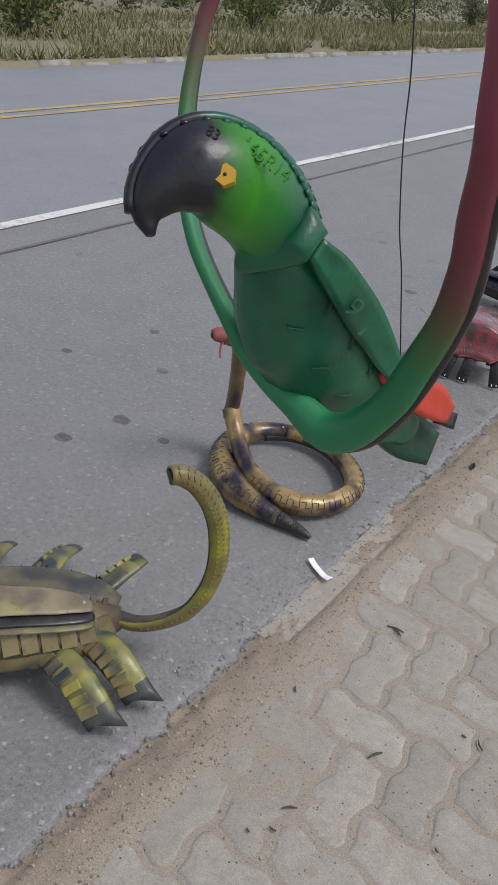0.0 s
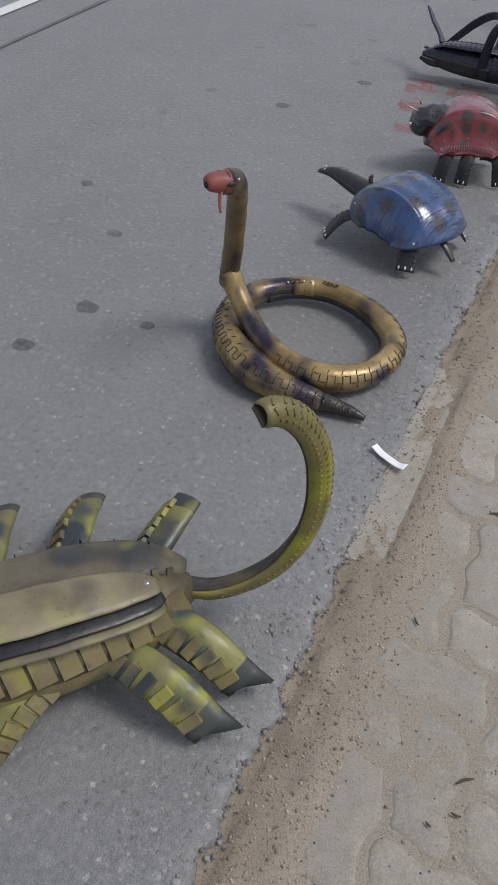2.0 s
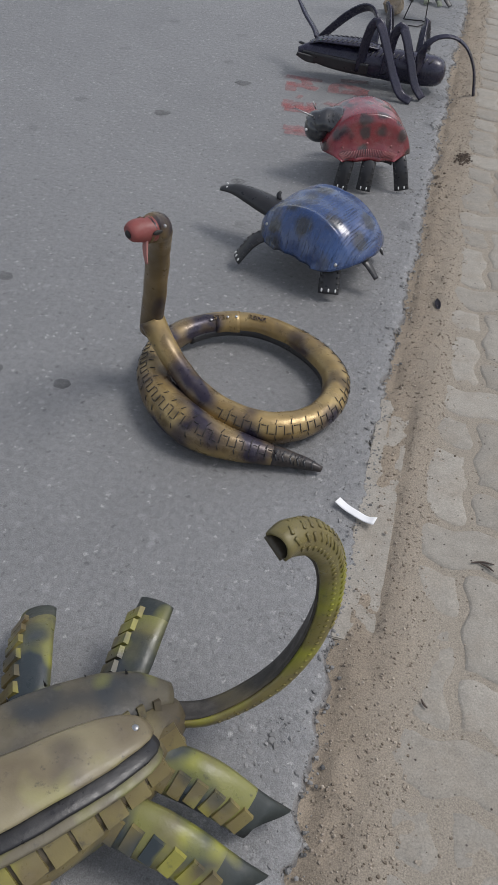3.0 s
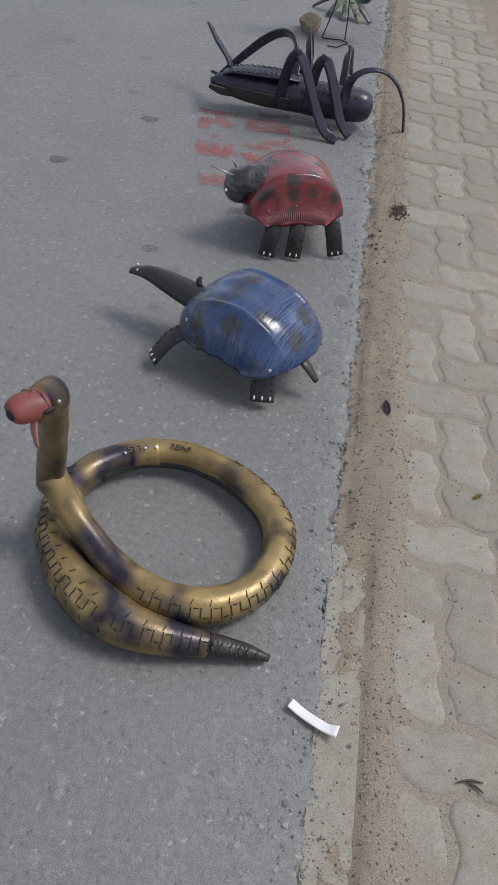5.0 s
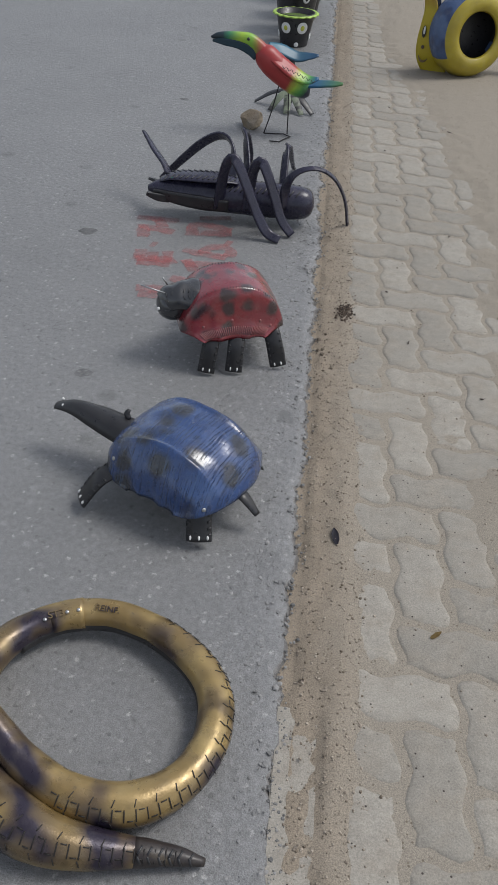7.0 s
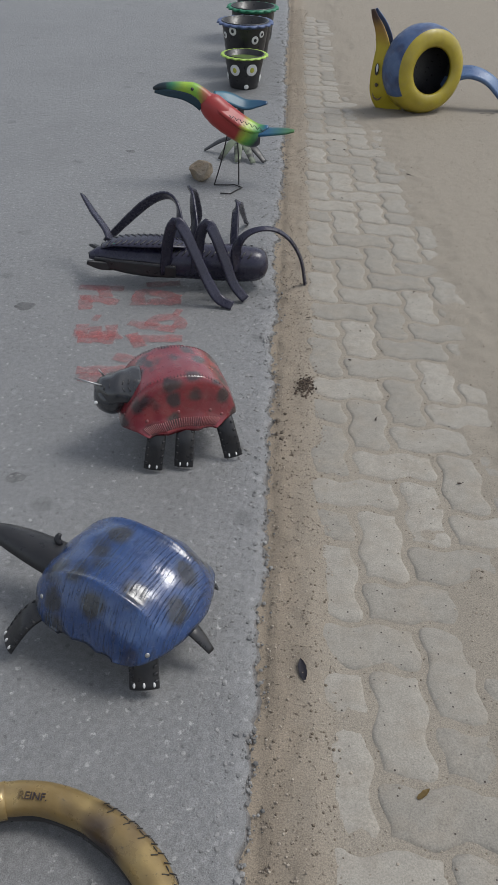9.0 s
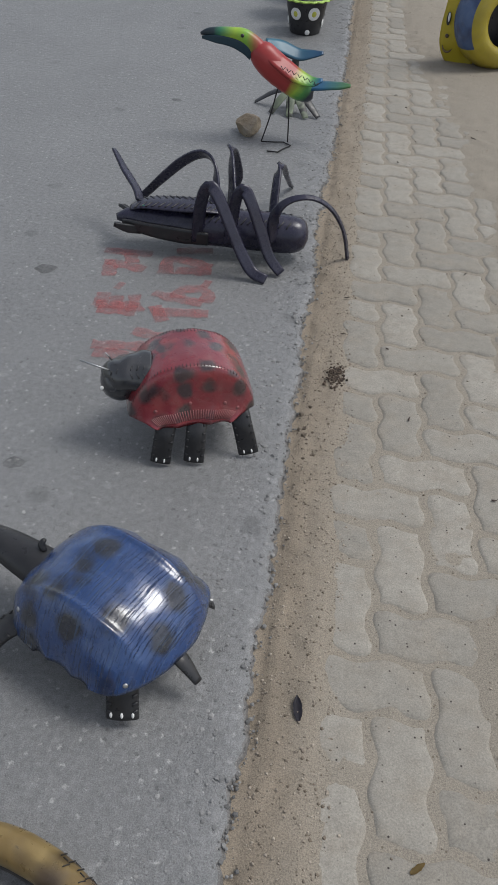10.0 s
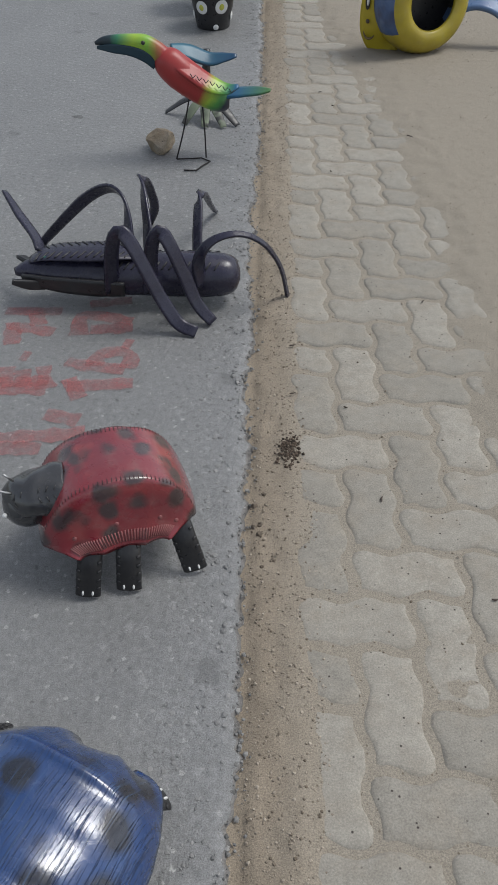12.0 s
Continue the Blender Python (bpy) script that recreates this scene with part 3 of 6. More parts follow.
def paver(x0, y0, x1, y1, seed):
    """A concrete block with rounded, slightly chipped edges and wavy sides."""
    rr = random.Random(seed)
    tilt = (rr.uniform(-0.004, 0.004), rr.uniform(-0.004, 0.004))
    lift = rr.uniform(-0.0016, 0.0006)
    cx, cy = (x0 + x1) / 2, (y0 + y1) / 2

    def stops(a, b):
        inner = max(2, round((b - a - 0.03) / 0.018))
        rim = (0.0015, 0.005, 0.009, 0.015)
        return [a + v for v in rim] + [a + 0.015 + (b - a - 0.03) * i / inner for i in range(1, inner)] + [b - v for v in rim[::-1]]

    xs, ys = stops(x0, x1), stops(y0, y1)
    bm = bmesh.new()
    grid = []
    for y in ys:
        row = []
        for x in xs:
            dx, dy = min(x - x0, x1 - x), min(y - y0, y1 - y)
            r = 0.022
            d = r - math.hypot(r - dx, r - dy) if dx < r and dy < r else min(dx, dy)
            d -= 0.004 * abs(noise.noise(Vector((x * 60, y * 60, seed)))) + 0.006 * abs(noise.noise(Vector((x * 17, y * 17, seed + 0.5))))
            px, py = warp(x, y)
            z = np.interp(d, EDGE_D, EDGE_H) + 0.0004 * noise.noise(Vector((x * 45, y * 45, seed)))
            row.append(bm.verts.new((px, py, z + lift + (px - cx) * tilt[0] + (py - cy) * tilt[1])))
        grid.append(row)
    for ra, rb in zip(grid, grid[1:]):
        for i in range(len(xs) - 1):
            bm.faces.new((ra[i], ra[i + 1], rb[i + 1], rb[i]))
    rim = grid[0] + [r[-1] for r in grid[1:]] + grid[-1][-2::-1] + [r[0] for r in grid[-2:0:-1]]
    low = [bm.verts.new((v.co.x, v.co.y, -0.05)) for v in rim]
    for i in range(len(rim)):
        k = (i + 1) % len(rim)
        bm.faces.new((rim[i], low[i], low[k], rim[k]))
    part("paver", bm, CONCRETE, pavement)


def lay_pavers():
    seed = 0
    for i in range(-1, 9):
        for j in range(-30, 42):
            d = (i - j) % 4
            if d not in (0, 3):
                continue
            x0, y0 = PX0 + i * WX, PY0 + j * WY
            x1, y1 = (x0 + 2 * WX, y0 + WY) if d == 0 else (x0 + WX, y0 + 2 * WY)
            if x1 <= PX0 + 0.01 or (y0 > 4.2 and x0 > 0.75) or (y0 > 6.5 and x0 > 0.6):
                continue
            seed += 1
            paver(max(x0, PX0), y0, x1, y1, seed)


# a buried concrete kerb slab in the sand beside the asphalt edge
slab = bmesh.new()
box(slab, (-0.006, 1.97, -0.08), (0.074, 2.665, -0.0072), 0.002)
structure("edging_slab", slab, CONCRETE, "worn concrete edging slab sunk flush into the sand", "edging", False)


def pebbles(name, count, place, lo, hi, mat, label, category, flat=1.0):
    """Small angular stones, uncountable, in one mesh."""
    verts, faces = [], []
    for _ in range(count):
        x, y, z = place()
        s = lo + (hi - lo) * R.random() ** 3
        base = len(verts)
        a0 = R.random() * 6.28
        for k in range(5):
            a = a0 + k * 1.2566
            r = s * R.uniform(0.7, 1.2)
            verts.append((x + r * math.cos(a), y + r * math.sin(a), z - s * 0.3))
        for k in range(4):
            a = a0 + k * 1.57
            r = s * R.uniform(0.3, 0.75)
            verts.append((x + r * math.cos(a), y + r * math.sin(a), z + min(s, flat) * R.uniform(0.3, 0.6)))
        faces.append((base + 5, base + 6, base + 7, base + 8))
        for k in range(5):
            q = base + 5 + (k * 4) // 5
            nq = base + 5 + (((k + 1) * 4) // 5) % 4
            faces.append((base + k, base + (k + 1) % 5, nq, q) if nq != q else (base + k, base + (k + 1) % 5, q))
    me = bpy.data.meshes.new(name)
    me.from_pydata(verts, [], faces)
    me.materials.append(mat)
    return tagged(new(name, me), label, category, "", "stuff")


def stone_mat(name, a, b):
    m, nt, bs = material(name, 0.9, 0, 0.2)
    g = nt.nodes.new("ShaderNodeNewGeometry")
    nt.links.new(mix(nt, g.outputs["Random Per Island"], a, b), bs.inputs["Base Color"])
    return m


GREY_STONE = stone_mat("grey_chippings", (0.17, 0.17, 0.169), (0.31, 0.306, 0.30))
DARK_STONE = stone_mat("dark_broken_asphalt", (0.11, 0.109, 0.107), (0.29, 0.285, 0.275))
SOIL_STONE = stone_mat("brown_grit", (0.16, 0.13, 0.10), (0.42, 0.365, 0.30))


def on_edge():
    y = 0.6 + 10 * R.random() ** 1.2
    return (edge_x(y) + R.gauss(-0.006, 0.013), y, -0.007)


def on_shoulder():
    y = 0.8 + 8.5 * R.random()
    x = -abs(R.gauss(0, 0.42)) - 0.01
    return (x, y, -0.0008)


def on_sand():
    y = 0.8 + 9 * R.random() ** 1.2
    x = R.uniform(0.02, 0.16) if R.random() < 0.6 else R.uniform(0.1, 1.4)
    return (x, y, max(sand_z(x, y), 0.0) if R.random() < 0.12 else sand_z(x, y) + 0.0008)


pebbles("edge_rubble", 6500, on_edge, 0.0012, 0.0058, DARK_STONE, "broken asphalt chippings along the crumbling edge", "gravel", 0.0026)
pebbles("loose_chippings", 13000, on_shoulder, 0.0014, 0.0075, GREY_STONE, "pale stone chippings set in the asphalt", "gravel", 0.0016)
pebbles("sand_grit", 26000, on_sand, 0.0008, 0.0040, SOIL_STONE, "dark grit and crumbs of soil on the sand", "grit")
pebbles("soil_crumbs", 420, lambda: (0.107 + R.gauss(0, 0.012), 4.1 + R.gauss(0, 0.024), 0.002), 0.0010, 0.0055, stone_mat("dark_soil", (0.03, 0.025, 0.02), (0.12, 0.09, 0.07)),
        "dark crumbs of soil dug up beside the pavers", "soil")
pebbles("clods", 45, lambda: (0.05 + R.gauss(0, 0.016), 3.86 + R.gauss(0, 0.1), -0.006), 0.002, 0.009, stone_mat("clay_clods", (0.11, 0.09, 0.07), (0.2, 0.165, 0.13)),
        "small grey-brown clods on the sand", "soil")


OIL = worn_paint("old_oil_stain", (0.085, 0.083, 0.084), None, 0.3, 0.62, 45.0)


def oil_stains():
    """Old drips of oil on the shoulder."""
    spots = ((-0.98, 2.25), (-0.93, 2.47), (-0.74, 2.47), (-1.08, 2.85), (-0.83, 4.50), (-1.04, 4.08), (-0.62, 3.63), (-1.34, 3.10), (-0.73, 6.07), (-1.44, 2.70))
    rr = random.Random(12)
    for x, y in spots:
        bm = bmesh.new()
        r = rr.uniform(0.018, 0.034)
        ph = rr.random() * 9
        ring = []
        for k in range(18):
            a = k * math.pi / 9
            w = r * (1 + 0.35 * noise.noise(Vector((math.cos(a) * 1.3 + ph, math.sin(a) * 1.3, 0))))
            ring.append(bm.verts.new((x + w * 1.15 * math.cos(a), y + w * math.sin(a), 0.0011)))
        bm.faces.new(ring)
        structure("oil_stain", bm, OIL, "dark dried oil spot on the asphalt", "stain", False)


oil_stains()


def floor_paint():
    """Red brushed writing on the asphalt that cannot be read: plain bars of its size."""
    root = tagged(new("floor_writing"), "faded red hand-painted marks on the asphalt", "floor marking", "", "structure")
    strokes = (
        ((-0.679, 4.651), (-0.522, 4.654)),
        ((-0.650, 4.580), (-0.525, 4.552)),
        ((-0.645, 4.596), (-0.625, 4.495)),
        ((-0.591, 4.644), (-0.571, 4.585)),
        ((-0.588, 4.445), (-0.566, 4.440)),
        ((-0.620, 4.330), (-0.560, 4.336), (-0.495, 4.345)),
        ((-0.609, 4.303), (-0.496, 4.312)),
        ((-0.520, 4.400), (-0.497, 4.310)),
        ((-0.570, 4.385), (-0.556, 4.320)),
        ((-0.612, 4.395), (-0.606, 4.320)),
        ((-0.449, 4.690), (-0.332, 4.713)),
        ((-0.454, 4.539), (-0.455, 4.633), (-0.318, 4.609)),
        ((-0.428, 4.566), (-0.314, 4.577)),
        ((-0.330, 4.506), (-0.305, 4.500)),
        ((-0.465, 4.423), (-0.410, 4.405), (-0.310, 4.390)),
        ((-0.305, 4.395), (-0.300, 4.440), (-0.330, 4.468), (-0.385, 4.450), (-0.390, 4.405)),
        ((-0.444, 4.318), (-0.283, 4.336)),
        ((-0.447, 4.350), (-0.425, 4.310), (-0.405, 4.272)),
        ((-0.477, 4.212), (-0.393, 4.190)),
        ((-0.575, 4.125), (-0.470, 4.135), (-0.371, 4.144)),
        ((-0.560, 4.092), (-0.463, 4.090)),
    )
    for m, stroke in enumerate(strokes):
        bm = bmesh.new()
        path = spline([(x, y, 0.0012 + 0.0001 * m, 0.0215) for x, y in stroke], 12)
        left, right = [], []
        for q, (c, sd, n, t) in zip(path, frames(path)):
            w = q[3] * (1 + 0.45 * noise.noise(c * 30) + 0.2 * noise.noise(c * 90))
            left.append(bm.verts.new(c - sd * w + noise.noise_vector(c * 40) * 0.003))
            right.append(bm.verts.new(c + sd * w))
            left[-1].co.z = right[-1].co.z = q[2]
        for k in range(len(path) - 1):
            bm.faces.new((left[k], right[k], right[k + 1], left[k + 1]))
        part("paint_bar", bm, REDPAINT, root, "", False)


floor_paint()


def tread_parts(parent, path, angles, every, la, lb, h, mat, up=(0, 0, 1), skew=0.0, depth=1.0, start=0, end=None):
    """Large tread blocks, each one a part of its own."""
    fr = frames(path, up)
    for i in range(start, end or len(path) - 1, every):
        c, s, n, t = fr[i]
        q = path[i]
        wa, wb = q[3], (q[4] if len(q) > 4 else q[3]) * depth
        for j, ang in enumerate(angles):
            a = radians(ang)
            nn = (s * (math.cos(a) * wb) + n * (math.sin(a) * wa)).normalized()
            p = c + s * (math.cos(a) * wa) + n * (math.sin(a) * wb)
            tt = (t + nn.cross(t) * (skew if ang > 90 else -skew)).normalized()
            bm = bmesh.new()
            block(bm, p, nn.cross(tt).normalized(), nn, tt, la, lb, h, 1.6, 0.9)
            part("tread_block", bm, mat, parent, "", False)



# ---- cobra ----
TIP = painted("dark_gold_tail_spray", (0.024, 0.02, 0.022), (0.036, 0.028, 0.024), (0.08, 0.058, 0.03), 24.0, (0.6, 0.72), 0.4, 0.03)


def cobra():
    root = thing("tyre_snake", (-0.33, 2.6, 0), "coiled golden cobra sculpture cut from an old tyre, head raised", "sculpture")
    coil = [(-0.098, 2.362, 0.014, 0.006), (-0.135, 2.363, 0.020, 0.014), (-0.19, 2.36, 0.026, 0.020), (-0.26, 2.354, 0.035, 0.030), (-0.33, 2.354, 0.043, 0.039), (-0.405, 2.378, 0.048, 0.046),
            (-0.475, 2.435, 0.047, 0.044), (-0.53, 2.52, 0.045, 0.04), (-0.545, 2.61, 0.045, 0.036), (-0.525, 2.688, 0.043, 0.0315), (-0.475, 2.745, 0.044, 0.029), (-0.41, 2.778, 0.046, 0.0285),
            (-0.33, 2.786, 0.046, 0.028), (-0.245, 2.761, 0.045, 0.029), (-0.165, 2.706, 0.044, 0.0305), (-0.118, 2.635, 0.043, 0.032), (-0.115, 2.55, 0.042, 0.032), (-0.15, 2.475, 0.043, 0.033),
            (-0.22, 2.425, 0.046, 0.036), (-0.305, 2.418, 0.055, 0.034), (-0.385, 2.445, 0.07, 0.03), (-0.45, 2.487, 0.095, 0.027), (-0.505, 2.525, 0.135, 0.026), (-0.54, 2.545, 0.18, 0.03)]
    path = spline(coil, 230)
    bm = bmesh.new()
    sweep(bm, path, wobble=0.0015)
    part("body", bm, GOLD, root)
    # Black strip added along the lower inside; it paints the shade of the open tyre.
    bm = bmesh.new()
    inner = []
    for q in path[88:190]:
        d = (Vector((-0.33, 2.6, q[2])) - Vector(q[:3])).normalized()
        c = Vector(q[:3]) + d * (q[3] * 0.5) - Vector((0, 0, q[3] * 0.38))
        inner.append((*c, q[3] * 0.56))
    sweep(bm, inner)
    part("hollow", bm, RUBBER, root, "black strip standing in for the shaded open inner side of the tyre")
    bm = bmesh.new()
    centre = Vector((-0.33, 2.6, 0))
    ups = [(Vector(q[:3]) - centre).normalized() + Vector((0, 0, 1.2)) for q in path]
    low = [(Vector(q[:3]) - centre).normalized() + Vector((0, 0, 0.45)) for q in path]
    # Groove shade is put on as thin near-black raised blocks, nothing is cut in.
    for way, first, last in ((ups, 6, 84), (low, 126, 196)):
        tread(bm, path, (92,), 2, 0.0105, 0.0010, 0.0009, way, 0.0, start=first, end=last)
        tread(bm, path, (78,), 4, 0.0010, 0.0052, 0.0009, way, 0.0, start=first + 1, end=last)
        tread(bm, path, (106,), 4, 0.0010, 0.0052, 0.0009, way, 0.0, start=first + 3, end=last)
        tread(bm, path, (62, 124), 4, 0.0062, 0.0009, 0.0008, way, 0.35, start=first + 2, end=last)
    tagged(part("tread", bm, GOLD_DARK, root, "raised near-black marks that paint the shade of moulded tread grooves"), kind="stuff")
    neck = [(-0.548, 2.555, 0.14, 0.03, 0.022), (-0.538, 2.55, 0.21, 0.032, 0.022), (-0.521, 2.53, 0.313, 0.03, 0.023), (-0.503, 2.50, 0.402, 0.029, 0.023), (-0.488, 2.463, 0.455, 0.029, 0.024),
            (-0.482, 2.436, 0.477, 0.029, 0.025), (-0.488, 2.412, 0.486, 0.0285, 0.0245), (-0.496, 2.400, 0.487, 0.028, 0.024)]
    bm = bmesh.new()
    sweep(bm, spline(neck, 48), up=(-0.55, -0.8, 0.2), wobble=0.002)
    part("neck", bm, BROWN, root, "brown-gold upright neck bent into a head")
    bm = bmesh.new()
    snout = [(-0.486, 2.412, 0.487, 0.027, 0.0235), (-0.497, 2.397, 0.4895, 0.0255, 0.022), (-0.506, 2.385, 0.4905, 0.023, 0.0195), (-0.513, 2.376, 0.490, 0.0185, 0.016), (-0.516, 2.372, 0.4895, 0.0145, 0.012)]
    sweep(bm, spline(snout, 16), wobble=0.003)
    head = part("snout", bm, MOUTH, root, "faded red painted snout")
    face = Vector((-0.62, -0.78, 0)).normalized()
    # The snout is closed; a near-black cap paints the dark of its hole.
    bm = bmesh.new()
    ball(bm, Vector((-0.5165, 2.3715, 0.4885)), 0.0095, 0.0078, 0.004, face.to_track_quat("Z", "Y").to_matrix(), 14)
    part("mouth_hole", bm, GOLD_DARK, head, "near-black cap that paints the dark inside of the snout end")
    bm = bmesh.new()
    tongue = [(-0.488, 2.386, 0.478, 0.006, 0.0025), (-0.487, 2.378, 0.458, 0.0055, 0.0022), (-0.484, 2.375, 0.432, 0.003, 0.0015)]
    sweep(bm, spline(tongue, 10), STRIP, (-0.5, -0.8, 0))
    part("tongue", bm, plain("pale_pink", (0.42, 0.19, 0.17), 0.6), head)
    side_dir = Vector((0.78, -0.62, 0)).normalized()
    for sgn in (-1, 1):
        bm = bmesh.new()
        c = Vector((-0.486, 2.407, 0.492)) + side_dir * (0.0255 * sgn)
        ball(bm, c, 0.003, 0.011, 0.005, Matrix.Rotation(math.atan2(-0.62, 0.78), 3, "Z"), 12)
        part("eye", bm, GOLD_DARK, root, "dark slit eye")
        bm = bmesh.new()
        ball(bm, c - face * 0.016 + Vector((0, 0, 0.008)) - side_dir * (0.001 * sgn), 0.0035)
        part("screw", bm, STEEL, root)
    bm = bmesh.new()
    sweep(bm, [(q[0], q[1], q[2] + 0.0005, q[3] + 0.0009 * min(1, (14 - k) / 3)) for k, q in enumerate(path[:15])], wobble=0.0022)
    tip = part("tail_tip", bm, TIP, root, "dark sprayed tail tip")
    bm = bmesh.new()
    tread(bm, path, (70, 110), 2, 0.0075, 0.002, 0.0022, ups, 0.5, start=3, end=14)
    tagged(part("tread", bm, RUBBER, tip), kind="stuff")
    for txt, px, py, rot, size in (("REINF.", -0.345, 2.790, -3, 0.017), ("ST3.", -0.435, 2.766, 25, 0.02)):
        cu = bpy.data.curves.new("moulded_text", "FONT")
        cu.body, cu.size, cu.extrude, cu.align_x, cu.align_y = txt, size, 0.001, "CENTER", "CENTER"
        cu.materials.append(BROWN)
        o = new("moulded_text", cu)
        o.parent = root
        o.matrix_world = pose(px, py - 0.013, 0.0735, 14, 0, rot)
        o.location -= root.location
    bm = bmesh.new()
    band = spline([(-0.452, 2.758, 0.0445, 0.0285), (-0.425, 2.772, 0.0455, 0.0298), (-0.392, 2.782, 0.046, 0.0308)], 8)
    sweep(bm, band)
    part("overlap", bm, GOLD, root, "folded rubber overlap with screws")
    for p in ((-0.418, 2.760, 0.0735), (-0.455, 2.739, 0.0705), (-0.398, 2.767, 0.0745)):
        bm = bmesh.new()
        screw(bm, p, (0.1, -0.4, 1), 0.0038)
        part("screw", bm, STEEL, root)


cobra()


# ---- lizard-like beast with a raised tail ----
def beast():
    root = thing("tyre_lizard", (-0.33, 1.58, 0), "olive-yellow tyre lizard with chunky tread and a raised curled tail", "sculpture")
    ax = Vector((-0.70, -0.714, 0))
    side = Vector((0.714, -0.70, 0))
    nose = Vector((-0.205, 1.695, 0))

    def at(a, s, z):
        p = nose + ax * a + side * s
        return (p.x, p.y, z)

    # hull of two tyre halves
    hull = [(*at(-0.005, 0, 0.105), 0.022, 0.028), (*at(0.03, 0, 0.105), 0.05, 0.045), (*at(0.09, 0, 0.105), 0.082, 0.058), (*at(0.17, 0, 0.108), 0.105, 0.064), (*at(0.28, 0, 0.11), 0.118, 0.066),
            (*at(0.40, 0, 0.108), 0.112, 0.062), (*at(0.50, 0, 0.1), 0.085, 0.052), (*at(0.57, 0, 0.09), 0.04, 0.035)]
    path = spline(hull, 60)
    bm = bmesh.new()
    sweep(bm, path, wobble=0.003)
    # Hull darker than its blocks, so groove shade is in the colour.
    body = part("body", bm, CROC_DARK, root)
    tread_parts(body, path, (154, 26), 4, 0.025, 0.0182, 0.0042, CROC, skew=0.2, start=4, end=57)
    bm = bmesh.new()
    for sg in (-1, 1):
        band = []
        for q, (c, sd, n, t) in zip(path[2:58], frames(path)[2:58]):
            p = c + sd * (q[3] * 0.93 * sg) - n * (q[4] * 0.28)
            band.append((*p, 0.010, 0.026))
        sweep(bm, band, wobble=0.0015)
    part("flank", bm, CROC, body, "smooth brown-gold sidewall band")
    bm = bmesh.new()
    lid = [(*at(0.0, -0.02, 0.135), 0.018, 0.008), (*at(0.05, -0.035, 0.156), 0.036, 0.012), (*at(0.12, -0.042, 0.168), 0.05, 0.014), (*at(0.25, -0.045, 0.173), 0.058, 0.015), (*at(0.40, -0.035, 0.168), 0.05, 0.013), (*at(0.5, -0.02, 0.15), 0.025, 0.008)]
    lp = spline(lid, 36)
    sweep(bm, lp, wobble=0.002)
    bp = part("back_plate", bm, CROC_BROWN, root, "brown treaded plate along the back")
    tread_parts(bp, lp, (160,), 2, 0.010, 0.006, 0.004, CROC_DARK, skew=0.3, start=2, end=35)
    bm = bmesh.new()
    lid = [(*at(0.058, 0.022, 0.163), 0.014, 0.004), (*at(0.085, 0.024, 0.174), 0.03, 0.006), (*at(0.17, 0.026, 0.186), 0.043, 0.008), (*at(0.30, 0.026, 0.19), 0.047, 0.008), (*at(0.44, 0.018, 0.178), 0.036, 0.007), (*at(0.5, 0.01, 0.165), 0.016, 0.005)]
    sweep(bm, spline(lid, 30), wobble=0.002)
    part("side_plate", bm, CROC_SHELL, root, "pale overlapping sidewall strip")
    # The slit is no gap: an added black strip paints its shade; the rib is moulded.
    for name, mat, out_by, drop, half in (("slit", RUBBER, 0.013, 0.012, 0.9), ("rib", CROC_BROWN, 0.023, 0.021, 0.95)):
        bm = bmesh.new()
        strip = [(*(Vector(q[:3]) + side * (out_by + q[3] * 0.25) - Vector((0, 0, drop))), q[3] * half, 0.006) for q in spline(lid, 30)]
        sweep(bm, strip, wobble=0.0012)
        part(name, bm, mat, root, "black strip standing in for the shaded slit" if name == "slit" else "moulded rib below the strip")
    bm = bmesh.new()
    screw(bm, at(0.078, 0.024, 0.178), (0, 0, 1), 0.0055)
    part("screw", bm, STEEL, root)
    for k in range(5):
        a = 0.05 + 0.055 * k
        bm = bmesh.new()
        p = Vector(at(a, -0.065 - 0.02 * min(k, 2), 0.165))
        sweep(bm, [(*p, 0.0022), (*(p + Vector((-0.002, 0.001, 0.011))), 0.0008)], CIRCLE[::2])
        part("rubber_spike", bm, RUBBER, root)

    # tail, a gutter of tyre that rises and curls back
    tail = [(-0.215, 1.69, 0.112, 0.021, 0.018), (-0.165, 1.708, 0.114, 0.021, 0.019), (-0.115, 1.737, 0.136, 0.0215, 0.02), (-0.071, 1.766, 0.18, 0.022, 0.021), (-0.044, 1.787, 0.245, 0.0225, 0.021),
            (-0.032, 1.793, 0.32, 0.0235, 0.0215), (-0.034, 1.785, 0.405, 0.0245, 0.022), (-0.045, 1.763, 0.475, 0.0245, 0.0215), (-0.062, 1.735, 0.522, 0.0235, 0.0205), (-0.078, 1.706, 0.546, 0.0215, 0.019), (-0.088, 1.688, 0.549, 0.019, 0.017)]
    path = spline(tail, 90)
    out = [Vector((0.75 - 0.2 * i / 89, 0.12 - 0.2 * i / 89, -0.62 + 1.4 * i / 89)) for i in range(90)]
    bm = bmesh.new()
    sweep(bm, path, arch(1.3, 0.16), out, wobble=0.0012)
    t = part("tail", bm, CROC_TAIL, root, "yellow-green curled hollow tail")
    bm = bmesh.new()
    tread(bm, path, (70, 110), 2, 0.006, 0.0022, 0.0012, out, 0.5, 1.3, 45, 88)
    tread(bm, path, (35, 145), 2, 0.003, 0.0022, 0.001, out, 0.3, 1.3, 10, 88)
    tagged(part("tread", bm, CROC_TAIL, t), kind="stuff")
    bm = bmesh.new()
    sweep(bm, [(*(np.array(q[:3]) - np.array(out[k].normalized()) * 0.004), q[3] * 0.82, 0.003) for k, q in enumerate(path)], STRIP, out)
